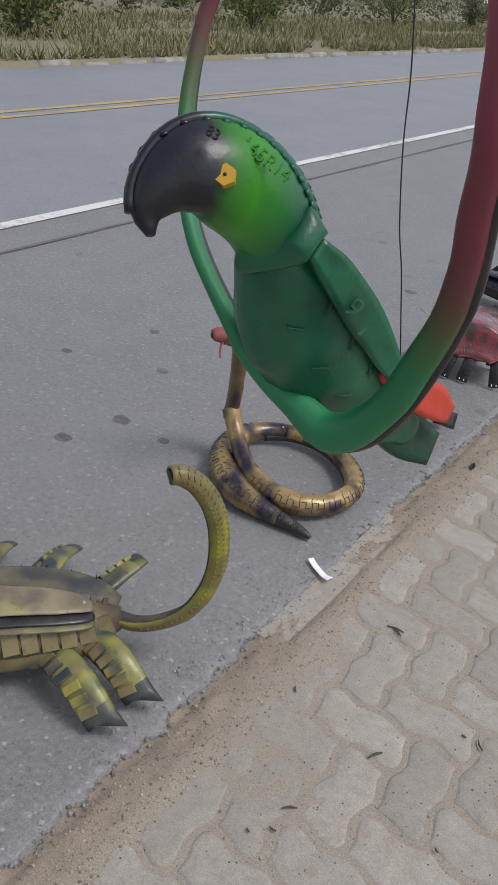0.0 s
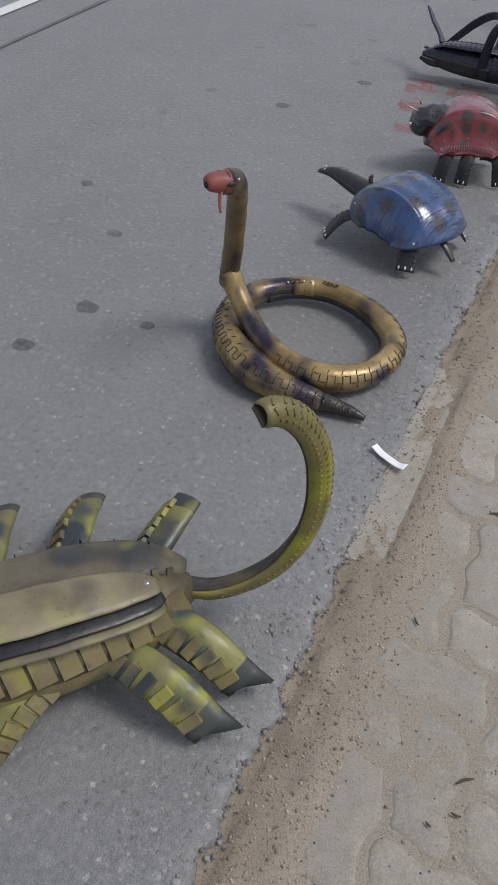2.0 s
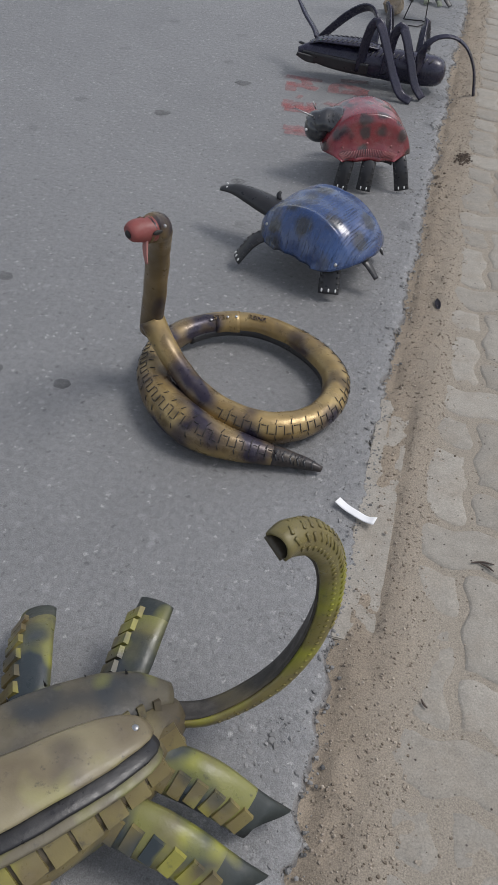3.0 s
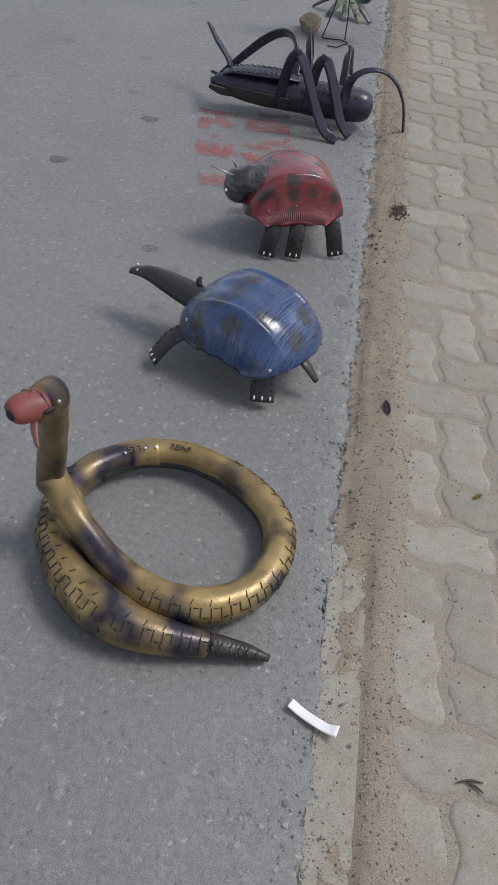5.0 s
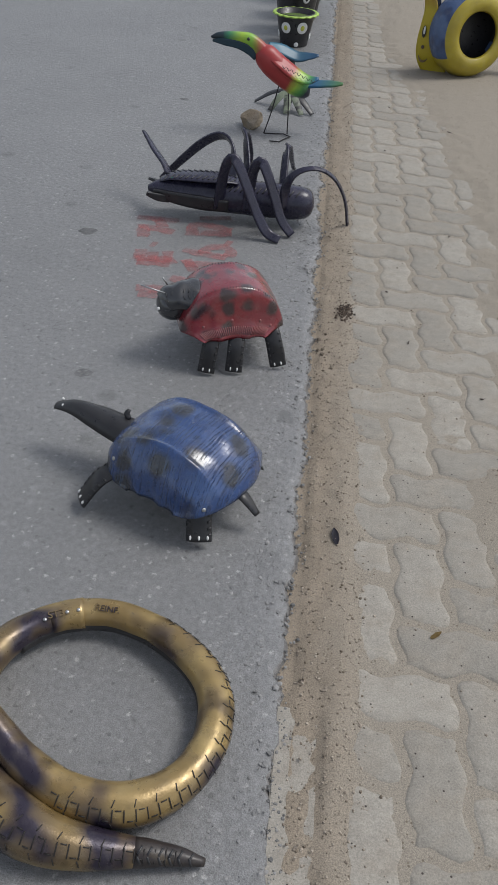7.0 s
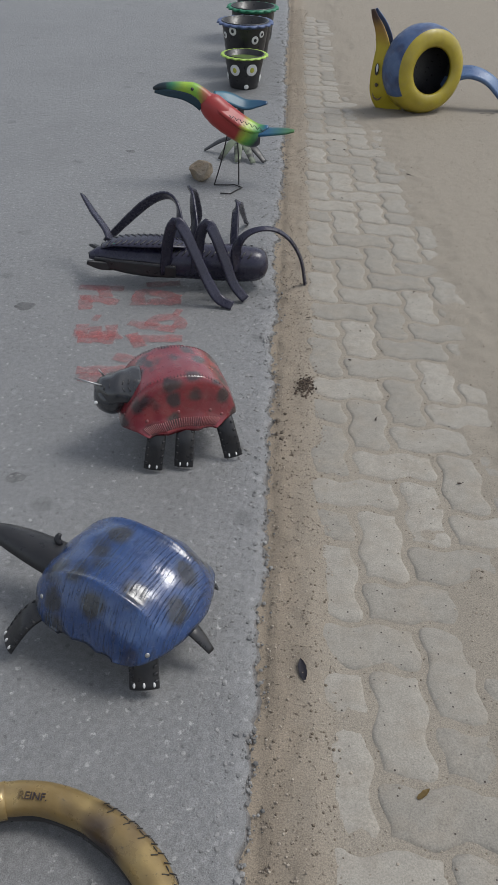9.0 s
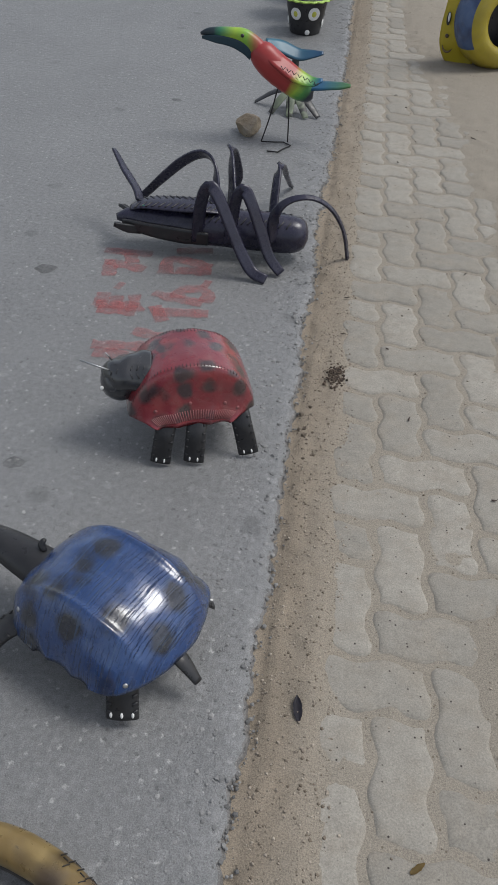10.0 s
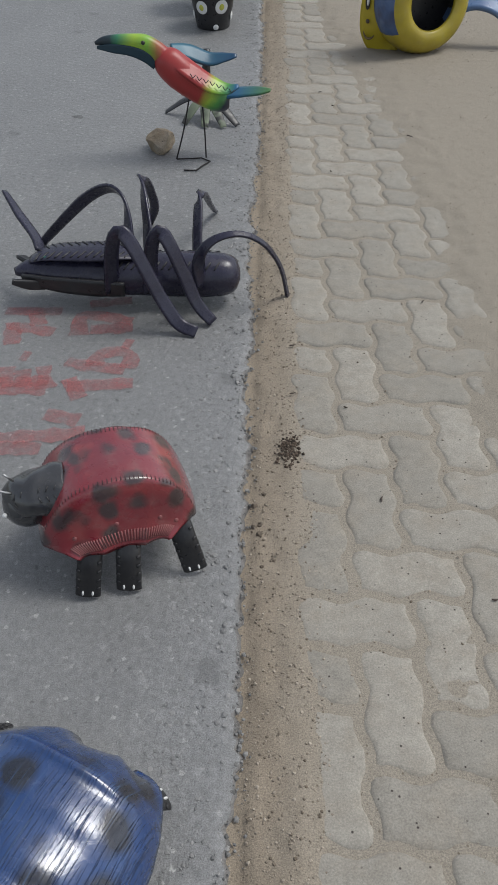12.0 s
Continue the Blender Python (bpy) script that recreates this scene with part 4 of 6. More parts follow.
    part("tail_lining", bm, TAIL_INSIDE, t, "dark dusty rubber inside the tail")

    def leg(base, tip, w, curl, sag=0.0, thick=0.5, lugs=118, point=1):
        b, t = Vector(base), Vector(tip)
        m = (b + t) / 2 + Vector((0, 0, sag))
        p = spline([(*b, w * 0.95, w * thick), (*m, w, w * thick), (*t, w * 0.9, w * thick * 0.75)], 22)
        bm = bmesh.new()
        rings = sweep(bm, p, arch(1.0, 0.2), curl, wobble=0.0012)
        for v in rings[-1]:
            d = (v.co - t)
            v.co += (t - b).normalized() * (0.85 * point * d.dot(Vector(curl).cross(t - b).normalized()))
        last = {v for r in rings[-5:] for v in r}
        for f in bm.faces:
            if all(v in last for v in f.verts):
                f.material_index = 1
        g = part("leg", bm, [CROC_GREEN, CROC_TIP], root, "tread-strip leg with a dark sprayed tip")
        k = w / 0.036
        tread_parts(g, p, (lugs,), 3, 0.0185 * k, 0.0108, 0.0036, CROC, curl, 0.18, 1.0, 2, 18)

    leg(at(0.06, 0.05, 0.10), (-0.050, 1.605, 0.034), 0.038, (-0.15, -0.6, 1), 0.018, 0.5, 68, 1)
    leg(at(0.15, 0.075, 0.092), (-0.062, 1.510, 0.030), 0.039, (-0.15, -0.6, 1), 0.018, 0.5, 68, 1)
    leg(at(0.26, 0.09, 0.09), (-0.365, 1.30, 0.022), 0.033, (0.5, -0.5, 1), 0.02)
    leg(at(0.40, 0.085, 0.09), (-0.50, 1.22, 0.022), 0.033, (0.5, -0.5, 1), 0.02)
    leg((-0.305, 1.70, 0.085), (-0.295, 1.866, 0.118), 0.040, (-0.45, 0.0, 0.9), 0.002, 0.6, 128, 0.2)
    leg((-0.432, 1.655, 0.085), (-0.499, 1.832, 0.050), 0.039, (-0.4, -0.1, 0.9), 0.018, 0.6, 128, 0.2)
    leg((-0.54, 1.56, 0.085), (-0.64, 1.74, 0.036), 0.038, (-0.4, -0.1, 0.9), 0.018, 0.6, 128, 0.2)


CROC_TAIL = painted("yellow_green_tail_spray", (0.23, 0.20, 0.055), (0.13, 0.105, 0.045), (0.06, 0.05, 0.035), 8.0, (0.54, 0.7), 0.36, 0.03, accent=((0.31, 0.32, 0.025), 8.0, 0.54))
TAIL_INSIDE = painted("dusty_dark_rubber", (0.045, 0.04, 0.034), (0.03, 0.027, 0.024), (0.11, 0.09, 0.05), 9.0, (0.56, 0.7), 0.55, dusty=0.3)
CROC_TIP = painted("dark_green_sprayed_tip", (0.035, 0.042, 0.04), (0.06, 0.065, 0.05), (0.14, 0.14, 0.04), 16.0, (0.56, 0.7), 0.5, 0.04)
beast()


# ---- turtle and ladybird ----

class Shell:
    """A piece of tyre as a shell. Stations along p: (offset, half length of the arch, rim height, rise); the arch runs across p."""

    def __init__(self, c, p, stations, arc, tilt=0.0, scallop=0.0, boxy=0.0):
        self.c, self.p = Vector((*c, 0)), Vector((*p, 0)).normalized()
        self.q = Vector((-self.p.y, self.p.x, 0))
        self.A, self.tilt, self.scallop, self.boxy = radians(arc), tilt, scallop, boxy
        self.rows = spline([(a, 0, h, w, z) for a, w, z, h in stations], 64)

    def at(self, i, v, off=0.0):
        a, _, h, w, z0 = self.rows[min(63, max(0, int(i)))]
        A = self.A
        y = (w - off) * math.sin(v * A) / math.sin(A)
        dome = (math.cos(v * A) - math.cos(A)) / (1 - math.cos(A))
        dome += self.boxy * (1 - abs(v) ** 3.2 - dome)
        z = z0 + (h - off) * dome - off * 0.4
        z += self.tilt * y
        if self.scallop:
            k = max(0.0, abs(a) - 0.085) / 0.025
            a -= math.copysign(self.scallop * k * math.cos(v * 4.6), a)
        pt = self.c + self.p * a + self.q * y + Vector((0, 0, z))
        return pt + noise.noise_vector(pt * 9) * 0.005 + noise.noise_vector(pt * 30) * 0.001

    def normal(self, i, v):
        n = (self.at(i + 1, v) - self.at(i - 1, v)).cross(self.at(i, v + 0.03) - self.at(i, v - 0.03)).normalized()
        return n if n.z > -0.2 else -n

    def mesh(self, thick=0.006):
        bm = bmesh.new()
        nu, nv = 63, 44
        a, b = [[[bm.verts.new(self.at(i, -1 + 2 * j / nv, off)) for j in range(nv + 1)] for i in range(nu + 1)] for off in (0.0, thick)]
        for g in (a, b):
            for i in range(nu):
                for j in range(nv):
                    bm.faces.new((g[i][j], g[i + 1][j], g[i + 1][j + 1], g[i][j + 1]))
        rim = [(i, 0) for i in range(nu)] + [(nu, j) for j in range(nv)] + [(i, nv) for i in range(nu, 0, -1)] + [(0, j) for j in range(nv, 0, -1)]
        for m, (i, j) in enumerate(rim):
            i2, j2 = rim[(m + 1) % len(rim)]
            bm.faces.new((a[i][j], a[i2][j2], b[i2][j2], b[i][j]))
        return bm

    def row_at(self, offset):
        return min(range(64), key=lambda i: abs(self.rows[i][0] - offset))


def foot(root, base, mid, tip, w, up, claws=3, mat=None, spread=0.7):
    p = spline([(*base, w, w * 0.5), (*mid, w * 1.02, w * 0.55), (*tip, w * 1.05, w * 0.42)], 16)
    b = bmesh.new()
    sweep(b, p, arch(0.8, 0.22), up, wobble=0.001)
    g = part("leg", b, mat or RUBBER, root, "black tyre-strip leg with white-painted claws")
    b = bmesh.new()
    tread(b, p, (35, 145), 2, w * 0.2, 0.003, 0.0014, up, 0.3, 0.8, 3, 15)
    tagged(part("tread", b, mat or RUBBER, g), kind="stuff")
    c, s, n, t = frames(p, up)[-1]
    for k in range(claws):
        u = (k - (claws - 1) / 2) / max(1, (claws - 1) / 2) * spread
        b = bmesh.new()
        q = c + s * (u * w) + n * (w * 0.33 * math.sqrt(max(0, 1 - u * u * 0.8)) + 0.001) - t * 0.003
        m = Matrix((s, t, n)).transposed()
        ball(b, q - t * 0.006, w * 0.1, 0.0055, 0.003, m, 10)
        part("claw", b, WHITE, g, "white-painted claw")


def turtle():
    root = thing("tyre_turtle", (-0.29, 3.2, 0), "blue painted turtle sculpture made of tyre rubber with black legs", "sculpture")
    c, ax = (-0.272, 3.19, 0), (-0.93, 0.36)

    half = [(0.127, 0.07, 0.088, 0.016), (0.123, 0.095, 0.09, 0.045), (0.112, 0.118, 0.094, 0.08), (0.096, 0.134, 0.098, 0.108), (0.080, 0.145, 0.101, 0.132), (0.070, 0.151, 0.103, 0.142), (0.060, 0.155, 0.105, 0.134), (0.03, 0.162, 0.106, 0.14)]
    sh = Shell((-0.268, 3.178), (-0.41, -0.91), [(-a * 1.36, w * 1.03, z, h * 0.76) for a, w, z, h in half] + [(-0.01, 0.166, 0.106, 0.104)] + [(a, w, z, h * 0.75) for a, w, z, h in half[::-1]], 78, -0.03, 0.003, 0.15)
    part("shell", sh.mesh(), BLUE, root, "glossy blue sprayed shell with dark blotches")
    bm = bmesh.new()
    b2 = [(-0.34, 3.21, 0.09, 0.09, 0.03), (-0.29, 3.19, 0.085, 0.1, 0.03), (-0.22, 3.165, 0.085, 0.08, 0.025)]
    sweep(bm, spline(b2, 10), wobble=0.002)
    part("belly", bm, RUBBER, root)
    bm = bmesh.new()
    neck = [(-0.39, 3.24, 0.112, 0.046, 0.034), (-0.44, 3.262, 0.118, 0.043, 0.032), (-0.49, 3.283, 0.125, 0.036, 0.028), (-0.535, 3.30, 0.13, 0.026, 0.022), (-0.568, 3.312, 0.128, 0.02, 0.014), (-0.59, 3.318, 0.124, 0.016, 0.008)]
    sweep(bm, spline(neck, 26), arch(1.2, 0.2), (0.1, 0.1, 1), wobble=0.001)
    h = part("head", bm, RUBBER, root, "long black tyre-strip head")
    for s in (-1, 1):
        bm = bmesh.new()
        ball(bm, Vector((-0.574 - 0.003 * s, 3.313 + 0.012 * s, 0.141)), 0.0035)
        part("eye", bm, WHITE, h, "white dot eye")
    foot(root, (-0.405, 3.15, 0.10), (-0.445, 3.125, 0.082), (-0.485, 3.108, 0.026), 0.026, (-0.1, -0.1, 1))
    foot(root, (-0.215, 3.10, 0.09), (-0.21, 3.06, 0.075), (-0.205, 3.026, 0.022), 0.027, (0, -0.2, 1))
    foot(root, (-0.15, 3.25, 0.08), (-0.122, 3.272, 0.062), (-0.100, 3.29, 0.028), 0.022, (0.3, 0.2, 1), 2)
    foot(root, (-0.36, 3.33, 0.09), (-0.372, 3.365, 0.075), (-0.38, 3.395, 0.03), 0.025, (0, 0.2, 1))
    bm = bmesh.new()
    tail = [(-0.155, 3.135, 0.095, 0.017, 0.009), (-0.12, 3.118, 0.082, 0.016, 0.008), (-0.086, 3.098, 0.05, 0.009, 0.006)]
    sweep(bm, spline(tail, 12), arch(1.0, 0.3), (0.1, 0, 1))
    part("tail", bm, RUBBER, root)
    for r, v in ((sh.row_at(-0.03), 0.9), (sh.row_at(0.03), 0.93), (sh.row_at(0.1), 0.72), (sh.row_at(0.1), -0.9)):
        bm = bmesh.new()
        screw(bm, sh.at(r, -v), sh.normal(r, -v), 0.005)
        part("screw", bm, STEEL, root)
    bm = bmesh.new()
    sweep(bm, spline([(-0.405, 3.262, 0.15, 0.006, 0.006), (-0.41, 3.268, 0.162, 0.007, 0.006), (-0.405, 3.274, 0.17, 0.004, 0.004)], 8), wobble=0.001)
    part("rubber_flap", bm, RUBBER, root, "small curled black rubber flap")


turtle()


def ladybird():
    root = thing("tyre_ladybird", (-0.25, 3.8, 0), "dark red ladybird sculpture made of tyre rubber with black spots", "sculpture")
    half = [(0.114, 0.088, 0.102, 0.008), (0.107, 0.100, 0.106, 0.020), (0.100, 0.112, 0.111, 0.034), (0.094, 0.122, 0.113, 0.058), (0.088, 0.130, 0.114, 0.086), (0.083, 0.136, 0.114, 0.112), (0.076, 0.144, 0.114, 0.128), (0.066, 0.147, 0.114, 0.130), (0.03, 0.149, 0.114, 0.131)]
    sh = Shell((-0.24, 3.825), (0.29, -0.957), [(-a, w, z, h) for a, w, z, h in half] + [(0.0, 0.150, 0.114, 0.131)] + half[::-1], 74, 0.0, 0.006, 0.3)
    part("shell", sh.mesh(), RED, root, "worn red sprayed shell with black spots")
    # rows of cut tread ribs along both shoulders, and ribs on the near hem
    for offset in (0.070, -0.070):
        bm = bmesh.new()
        r = sh.row_at(offset)
        for k in range(46):
            v = -0.92 + 1.84 * k / 45
            n = sh.normal(r, v)
            block(bm, sh.at(r, v), sh.p, n, n.cross(sh.p).normalized(), 0.0065, 0.0009, 0.0002)
        tagged(part("seam", bm, REDSEAM, root, "row of worn dark tread cuts"), kind="stuff")
    bm = bmesh.new()
    r = sh.row_at(0.107)
    for k in range(40):
        v = -0.8 + 1.6 * k / 39
        n = sh.normal(r, v)
        d = (sh.at(r + 2, v) - sh.at(r - 2, v)).normalized()
        block(bm, sh.at(r, v), d, n, n.cross(d).normalized(), 0.0125, 0.0016, 0.0022)
    tagged(part("ribs", bm, REDRIB, root, "worn pale ribs along the hem"), kind="stuff")
    bm = bmesh.new()
    ball(bm, Vector((-0.392, 3.772, 0.162)), 0.046, 0.044, 0.044, None, 24)
    for v in bm.verts:
        v.co += noise.noise_vector(v.co * 22) * 0.005
    h = part("head", bm, HOOD, root, "round black rubber head")
    hood = [(-0.318, 3.790, 0.186, 0.050, 0.044), (-0.345, 3.784, 0.186, 0.051, 0.045), (-0.372, 3.778, 0.184, 0.050, 0.044), (-0.400, 3.773, 0.177, 0.044, 0.037), (-0.422, 3.770, 0.166, 0.030, 0.026)]
    hp = spline(hood, 26)
    bm = bmesh.new()
    sweep(bm, hp, arch(0.95, 0.09, 17), (0.1, -0.25, 1), wobble=0.007)
    hd = part("hood", bm, HOOD, root, "folded black tread hood over the head")
    bm = bmesh.new()
    tread(bm, hp, (112, 134), 3, 0.006, 0.0012, 0.0012, (0.1, -0.25, 1), 0.4, 0.95, 1, 20)
    tagged(part("tread", bm, RUBBER, hd), kind="stuff")
    for s in (-1, 1):
        bm = bmesh.new()
        ball(bm, Vector((-0.424, 3.770 - 0.033 * s, 0.166)), 0.0046)
        part("eye", bm, WHITE, h, "white dot eye")
    for p0, p1 in (((-0.405, 3.768, 0.225), (-0.415, 3.758, 0.25)), ((-0.41, 3.755, 0.205), (-0.476, 3.757, 0.222))):
        bm = bmesh.new()
        sweep(bm, [(*p0, 0.0025), (*p1, 0.002)], CIRCLE[::2])
        part("feeler", bm, STEEL, h, "short metal wire feeler")
    for bx, by, tx, ty in ((-0.270, 3.752, -0.283, 3.680), (-0.205, 3.765, -0.207, 3.697), (-0.125, 3.80, -0.084, 3.748)):
        foot(root, (bx, by, 0.125), ((bx + tx) / 2 + 0.002, (by + ty) / 2 - 0.012, 0.082), (tx, ty, 0.010), 0.023, (0.1, -1, 0.35), 2, spread=0.8)
    for bx, by, tx, ty in ((-0.34, 3.92, -0.35, 3.96), (-0.25, 3.93, -0.25, 3.97), (-0.16, 3.89, -0.165, 3.92)):
        foot(root, (bx, by, 0.14), ((bx + tx) / 2, (by + ty) / 2 + 0.01, 0.10), (tx, ty, 0.014), 0.026, (0.1, 1, 0.35), 2, spread=0.8)
    r = sh.row_at(0.098)
    for v in (-0.62, -0.05, 0.5, 0.8):
        bm = bmesh.new()
        screw(bm, sh.at(r, v), sh.normal(r, v), 0.0045)
        part("screw", bm, REDRIB, root)
    bm = bmesh.new()
    ball(bm, Vector((-0.235, 3.915, 0.218)), 0.009)
    part("knob", bm, RUBBER, root)


REDSEAM = painted("dark_red_cuts", (0.05, 0.012, 0.015), (0.03, 0.01, 0.012), rough=0.5)
HOOD = painted("shiny_black_rubber", (0.024, 0.025, 0.028), (0.04, 0.041, 0.045), rough=0.16, dusty=0.04, coat=0.6)
REDRIB = painted("worn_red_ribs", (0.26, 0.085, 0.085), (0.17, 0.05, 0.05), (0.05, 0.03, 0.03), 26.0, (0.55, 0.68), rough=0.5)
ladybird()


# ---- cricket ----
def strap(name, pts, up, mat, root, label="", n=26, section=None):
    bm = bmesh.new()
    sweep(bm, spline(pts, n), section or STRIP, up, wobble=0.0008)
    return part(name, bm, mat, root, label)


def cricket():
    root = thing("tyre_cricket", (-0.3, 4.72, 0), "black rubber cricket sculpture with arched tyre-strip legs", "sculpture")
    spine = [(-0.645, 4.70, 0.098, 0.012, 0.01), (-0.60, 4.71, 0.10, 0.034, 0.03), (-0.54, 4.715, 0.095, 0.05, 0.045), (-0.46, 4.72, 0.088, 0.058, 0.054), (-0.36, 4.722, 0.084, 0.062, 0.058), (-0.22, 4.725, 0.082, 0.064, 0.062),
             (-0.11, 4.728, 0.08, 0.064, 0.062), (-0.06, 4.73, 0.08, 0.057, 0.055), (-0.036, 4.73, 0.08, 0.04, 0.04), (-0.026, 4.73, 0.08, 0.015, 0.015)]
    sp = spline(spine, 64)
    bm = bmesh.new()
    sweep(bm, sp, wobble=0.0015)
    body = part("body", bm, INSECT, root)
    bm = bmesh.new()
    tread(bm, sp, (52, 128), 2, 0.014, 0.0022, 0.002, skew=0.6, start=28, end=58)
    tagged(part("tread", bm, RUBBER, body), kind="stuff")
    wing = [(-0.60, 4.715, 0.128, 0.02, 0.006), (-0.55, 4.718, 0.146, 0.042, 0.008), (-0.46, 4.72, 0.15, 0.052, 0.012), (-0.38, 4.722, 0.15, 0.05, 0.012), (-0.31, 4.724, 0.144, 0.03, 0.006)]
    wp = spline(wing, 30)
    bm = bmesh.new()
    sweep(bm, wp, arch(1.0, 0.18), wobble=0.001)
    w = part("wing_case", bm, INSECT, root, "treaded black wing case")
    bm = bmesh.new()
    tread(bm, wp, (55, 125), 2, 0.017, 0.002, 0.002, skew=0.7, start=3, end=28)
    tagged(part("tread", bm, RUBBER, w), kind="stuff")
    strap("side_strip", [(-0.62, 4.672, 0.095, 0.012, 0.004), (-0.54, 4.662, 0.085, 0.022, 0.005), (-0.44, 4.66, 0.075, 0.026, 0.005), (-0.34, 4.66, 0.07, 0.022, 0.004)], (0, -1, -0.15), RUBBER, root, "folded strip along the flank")
    strap("jaw", [(-0.56, 4.672, 0.075, 0.014, 0.004), (-0.60, 4.655, 0.085, 0.013, 0.004), (-0.640, 4.645, 0.100, 0.006, 0.006)], (0, -1, 0.1), RUBBER, root)
    strap("jaw", [(-0.60, 4.735, 0.10, 0.014, 0.006), (-0.64, 4.765, 0.105, 0.013, 0.005), (-0.655, 4.78, 0.10, 0.006, 0.003)], (0, 0.5, 1), RUBBER, root)
    lab = "bent black tyre-strip leg"
    strap("leg", [(-0.375, 4.665, 0.06, 0.021, 0.004), (-0.365, 4.645, 0.16, 0.02, 0.004), (-0.345, 4.62, 0.245, 0.019, 0.004), (-0.322, 4.605, 0.272, 0.018, 0.004), (-0.30, 4.595, 0.25, 0.018, 0.004), (-0.262, 4.583, 0.17, 0.018, 0.004),
                  (-0.222, 4.57, 0.085, 0.018, 0.004), (-0.185, 4.557, 0.03, 0.018, 0.004), (-0.138, 4.545, 0.012, 0.015, 0.004)], (0.6, -0.9, 0.5), INSECT, root, lab, 40)
    strap("leg", [(-0.27, 4.665, 0.06, 0.021, 0.004), (-0.262, 4.655, 0.16, 0.02, 0.004), (-0.248, 4.645, 0.23, 0.019, 0.004), (-0.226, 4.637, 0.256, 0.018, 0.004), (-0.203, 4.63, 0.222, 0.018, 0.004), (-0.168, 4.62, 0.135, 0.018, 0.004),
                  (-0.138, 4.608, 0.06, 0.017, 0.004), (-0.097, 4.595, 0.012, 0.015, 0.004)], (0.6, -0.9, 0.5), INSECT, root, lab, 40)
    strap("leg", [(-0.355, 4.775, 0.07, 0.018, 0.004), (-0.345, 4.83, 0.15, 0.018, 0.004), (-0.36, 4.90, 0.215, 0.018, 0.004), (-0.405, 4.945, 0.228, 0.018, 0.004), (-0.475, 4.97, 0.19, 0.018, 0.004), (-0.55, 4.985, 0.12, 0.016, 0.004), (-0.62, 5.01, 0.045, 0.014, 0.004), (-0.655, 5.03, 0.005, 0.012, 0.004)],
          (0.2, 0.9, 0.6), INSECT, root, lab, 36)
    strap("leg", [(-0.285, 4.78, 0.07, 0.017, 0.004), (-0.292, 4.85, 0.15, 0.017, 0.004), (-0.312, 4.95, 0.222, 0.016, 0.004), (-0.322, 5.01, 0.232, 0.015, 0.004), (-0.312, 5.06, 0.185, 0.014, 0.004), (-0.305, 5.11, 0.09, 0.014, 0.004), (-0.335, 5.17, 0.006, 0.013, 0.004)], (0.35, 1, 0.3), INSECT, root, lab, 32)
    strap("leg", [(-0.15, 4.785, 0.07, 0.016, 0.004), (-0.152, 4.85, 0.13, 0.016, 0.004), (-0.152, 4.92, 0.19, 0.015, 0.004), (-0.148, 4.965, 0.205, 0.013, 0.004), (-0.142, 5.03, 0.175, 0.011, 0.004), (-0.134, 5.14, 0.085, 0.009, 0.004), (-0.125, 5.25, 0.005, 0.008, 0.004)], (0.35, 1, 0.3), INSECT, root, lab, 32)
    strap("tail_strip", [(-0.13, 4.665, 0.08, 0.02, 0.004), (-0.135, 4.655, 0.15, 0.018, 0.004), (-0.12, 4.65, 0.20, 0.014, 0.004), (-0.08, 4.655, 0.232, 0.01, 0.0035), (-0.02, 4.67, 0.235, 0.008, 0.0035), (0.04, 4.69, 0.195, 0.008, 0.0035), (0.085, 4.72, 0.11, 0.008, 0.0035), (0.109, 4.752, -0.004, 0.008, 0.0035)],
          (0.2, -0.4, 1), INSECT, root, "long thin curved rubber strip touching the sand", 40)
    strap("feeler", [(-0.575, 4.74, 0.14, 0.016, 0.004), (-0.60, 4.79, 0.16, 0.016, 0.004), (-0.65, 4.85, 0.192, 0.014, 0.004), (-0.70, 4.912, 0.232, 0.008, 0.003)], (0.8, -0.3, 0.6), INSECT, root)
    bm = bmesh.new()
    ball(bm, Vector((-0.55, 4.69, 0.147)), 0.008, 0.006, 0.005)
    part("eye", bm, plain("green_glass_paint", (0.02, 0.25, 0.15), 0.3), root, "small green painted eye")


cricket()


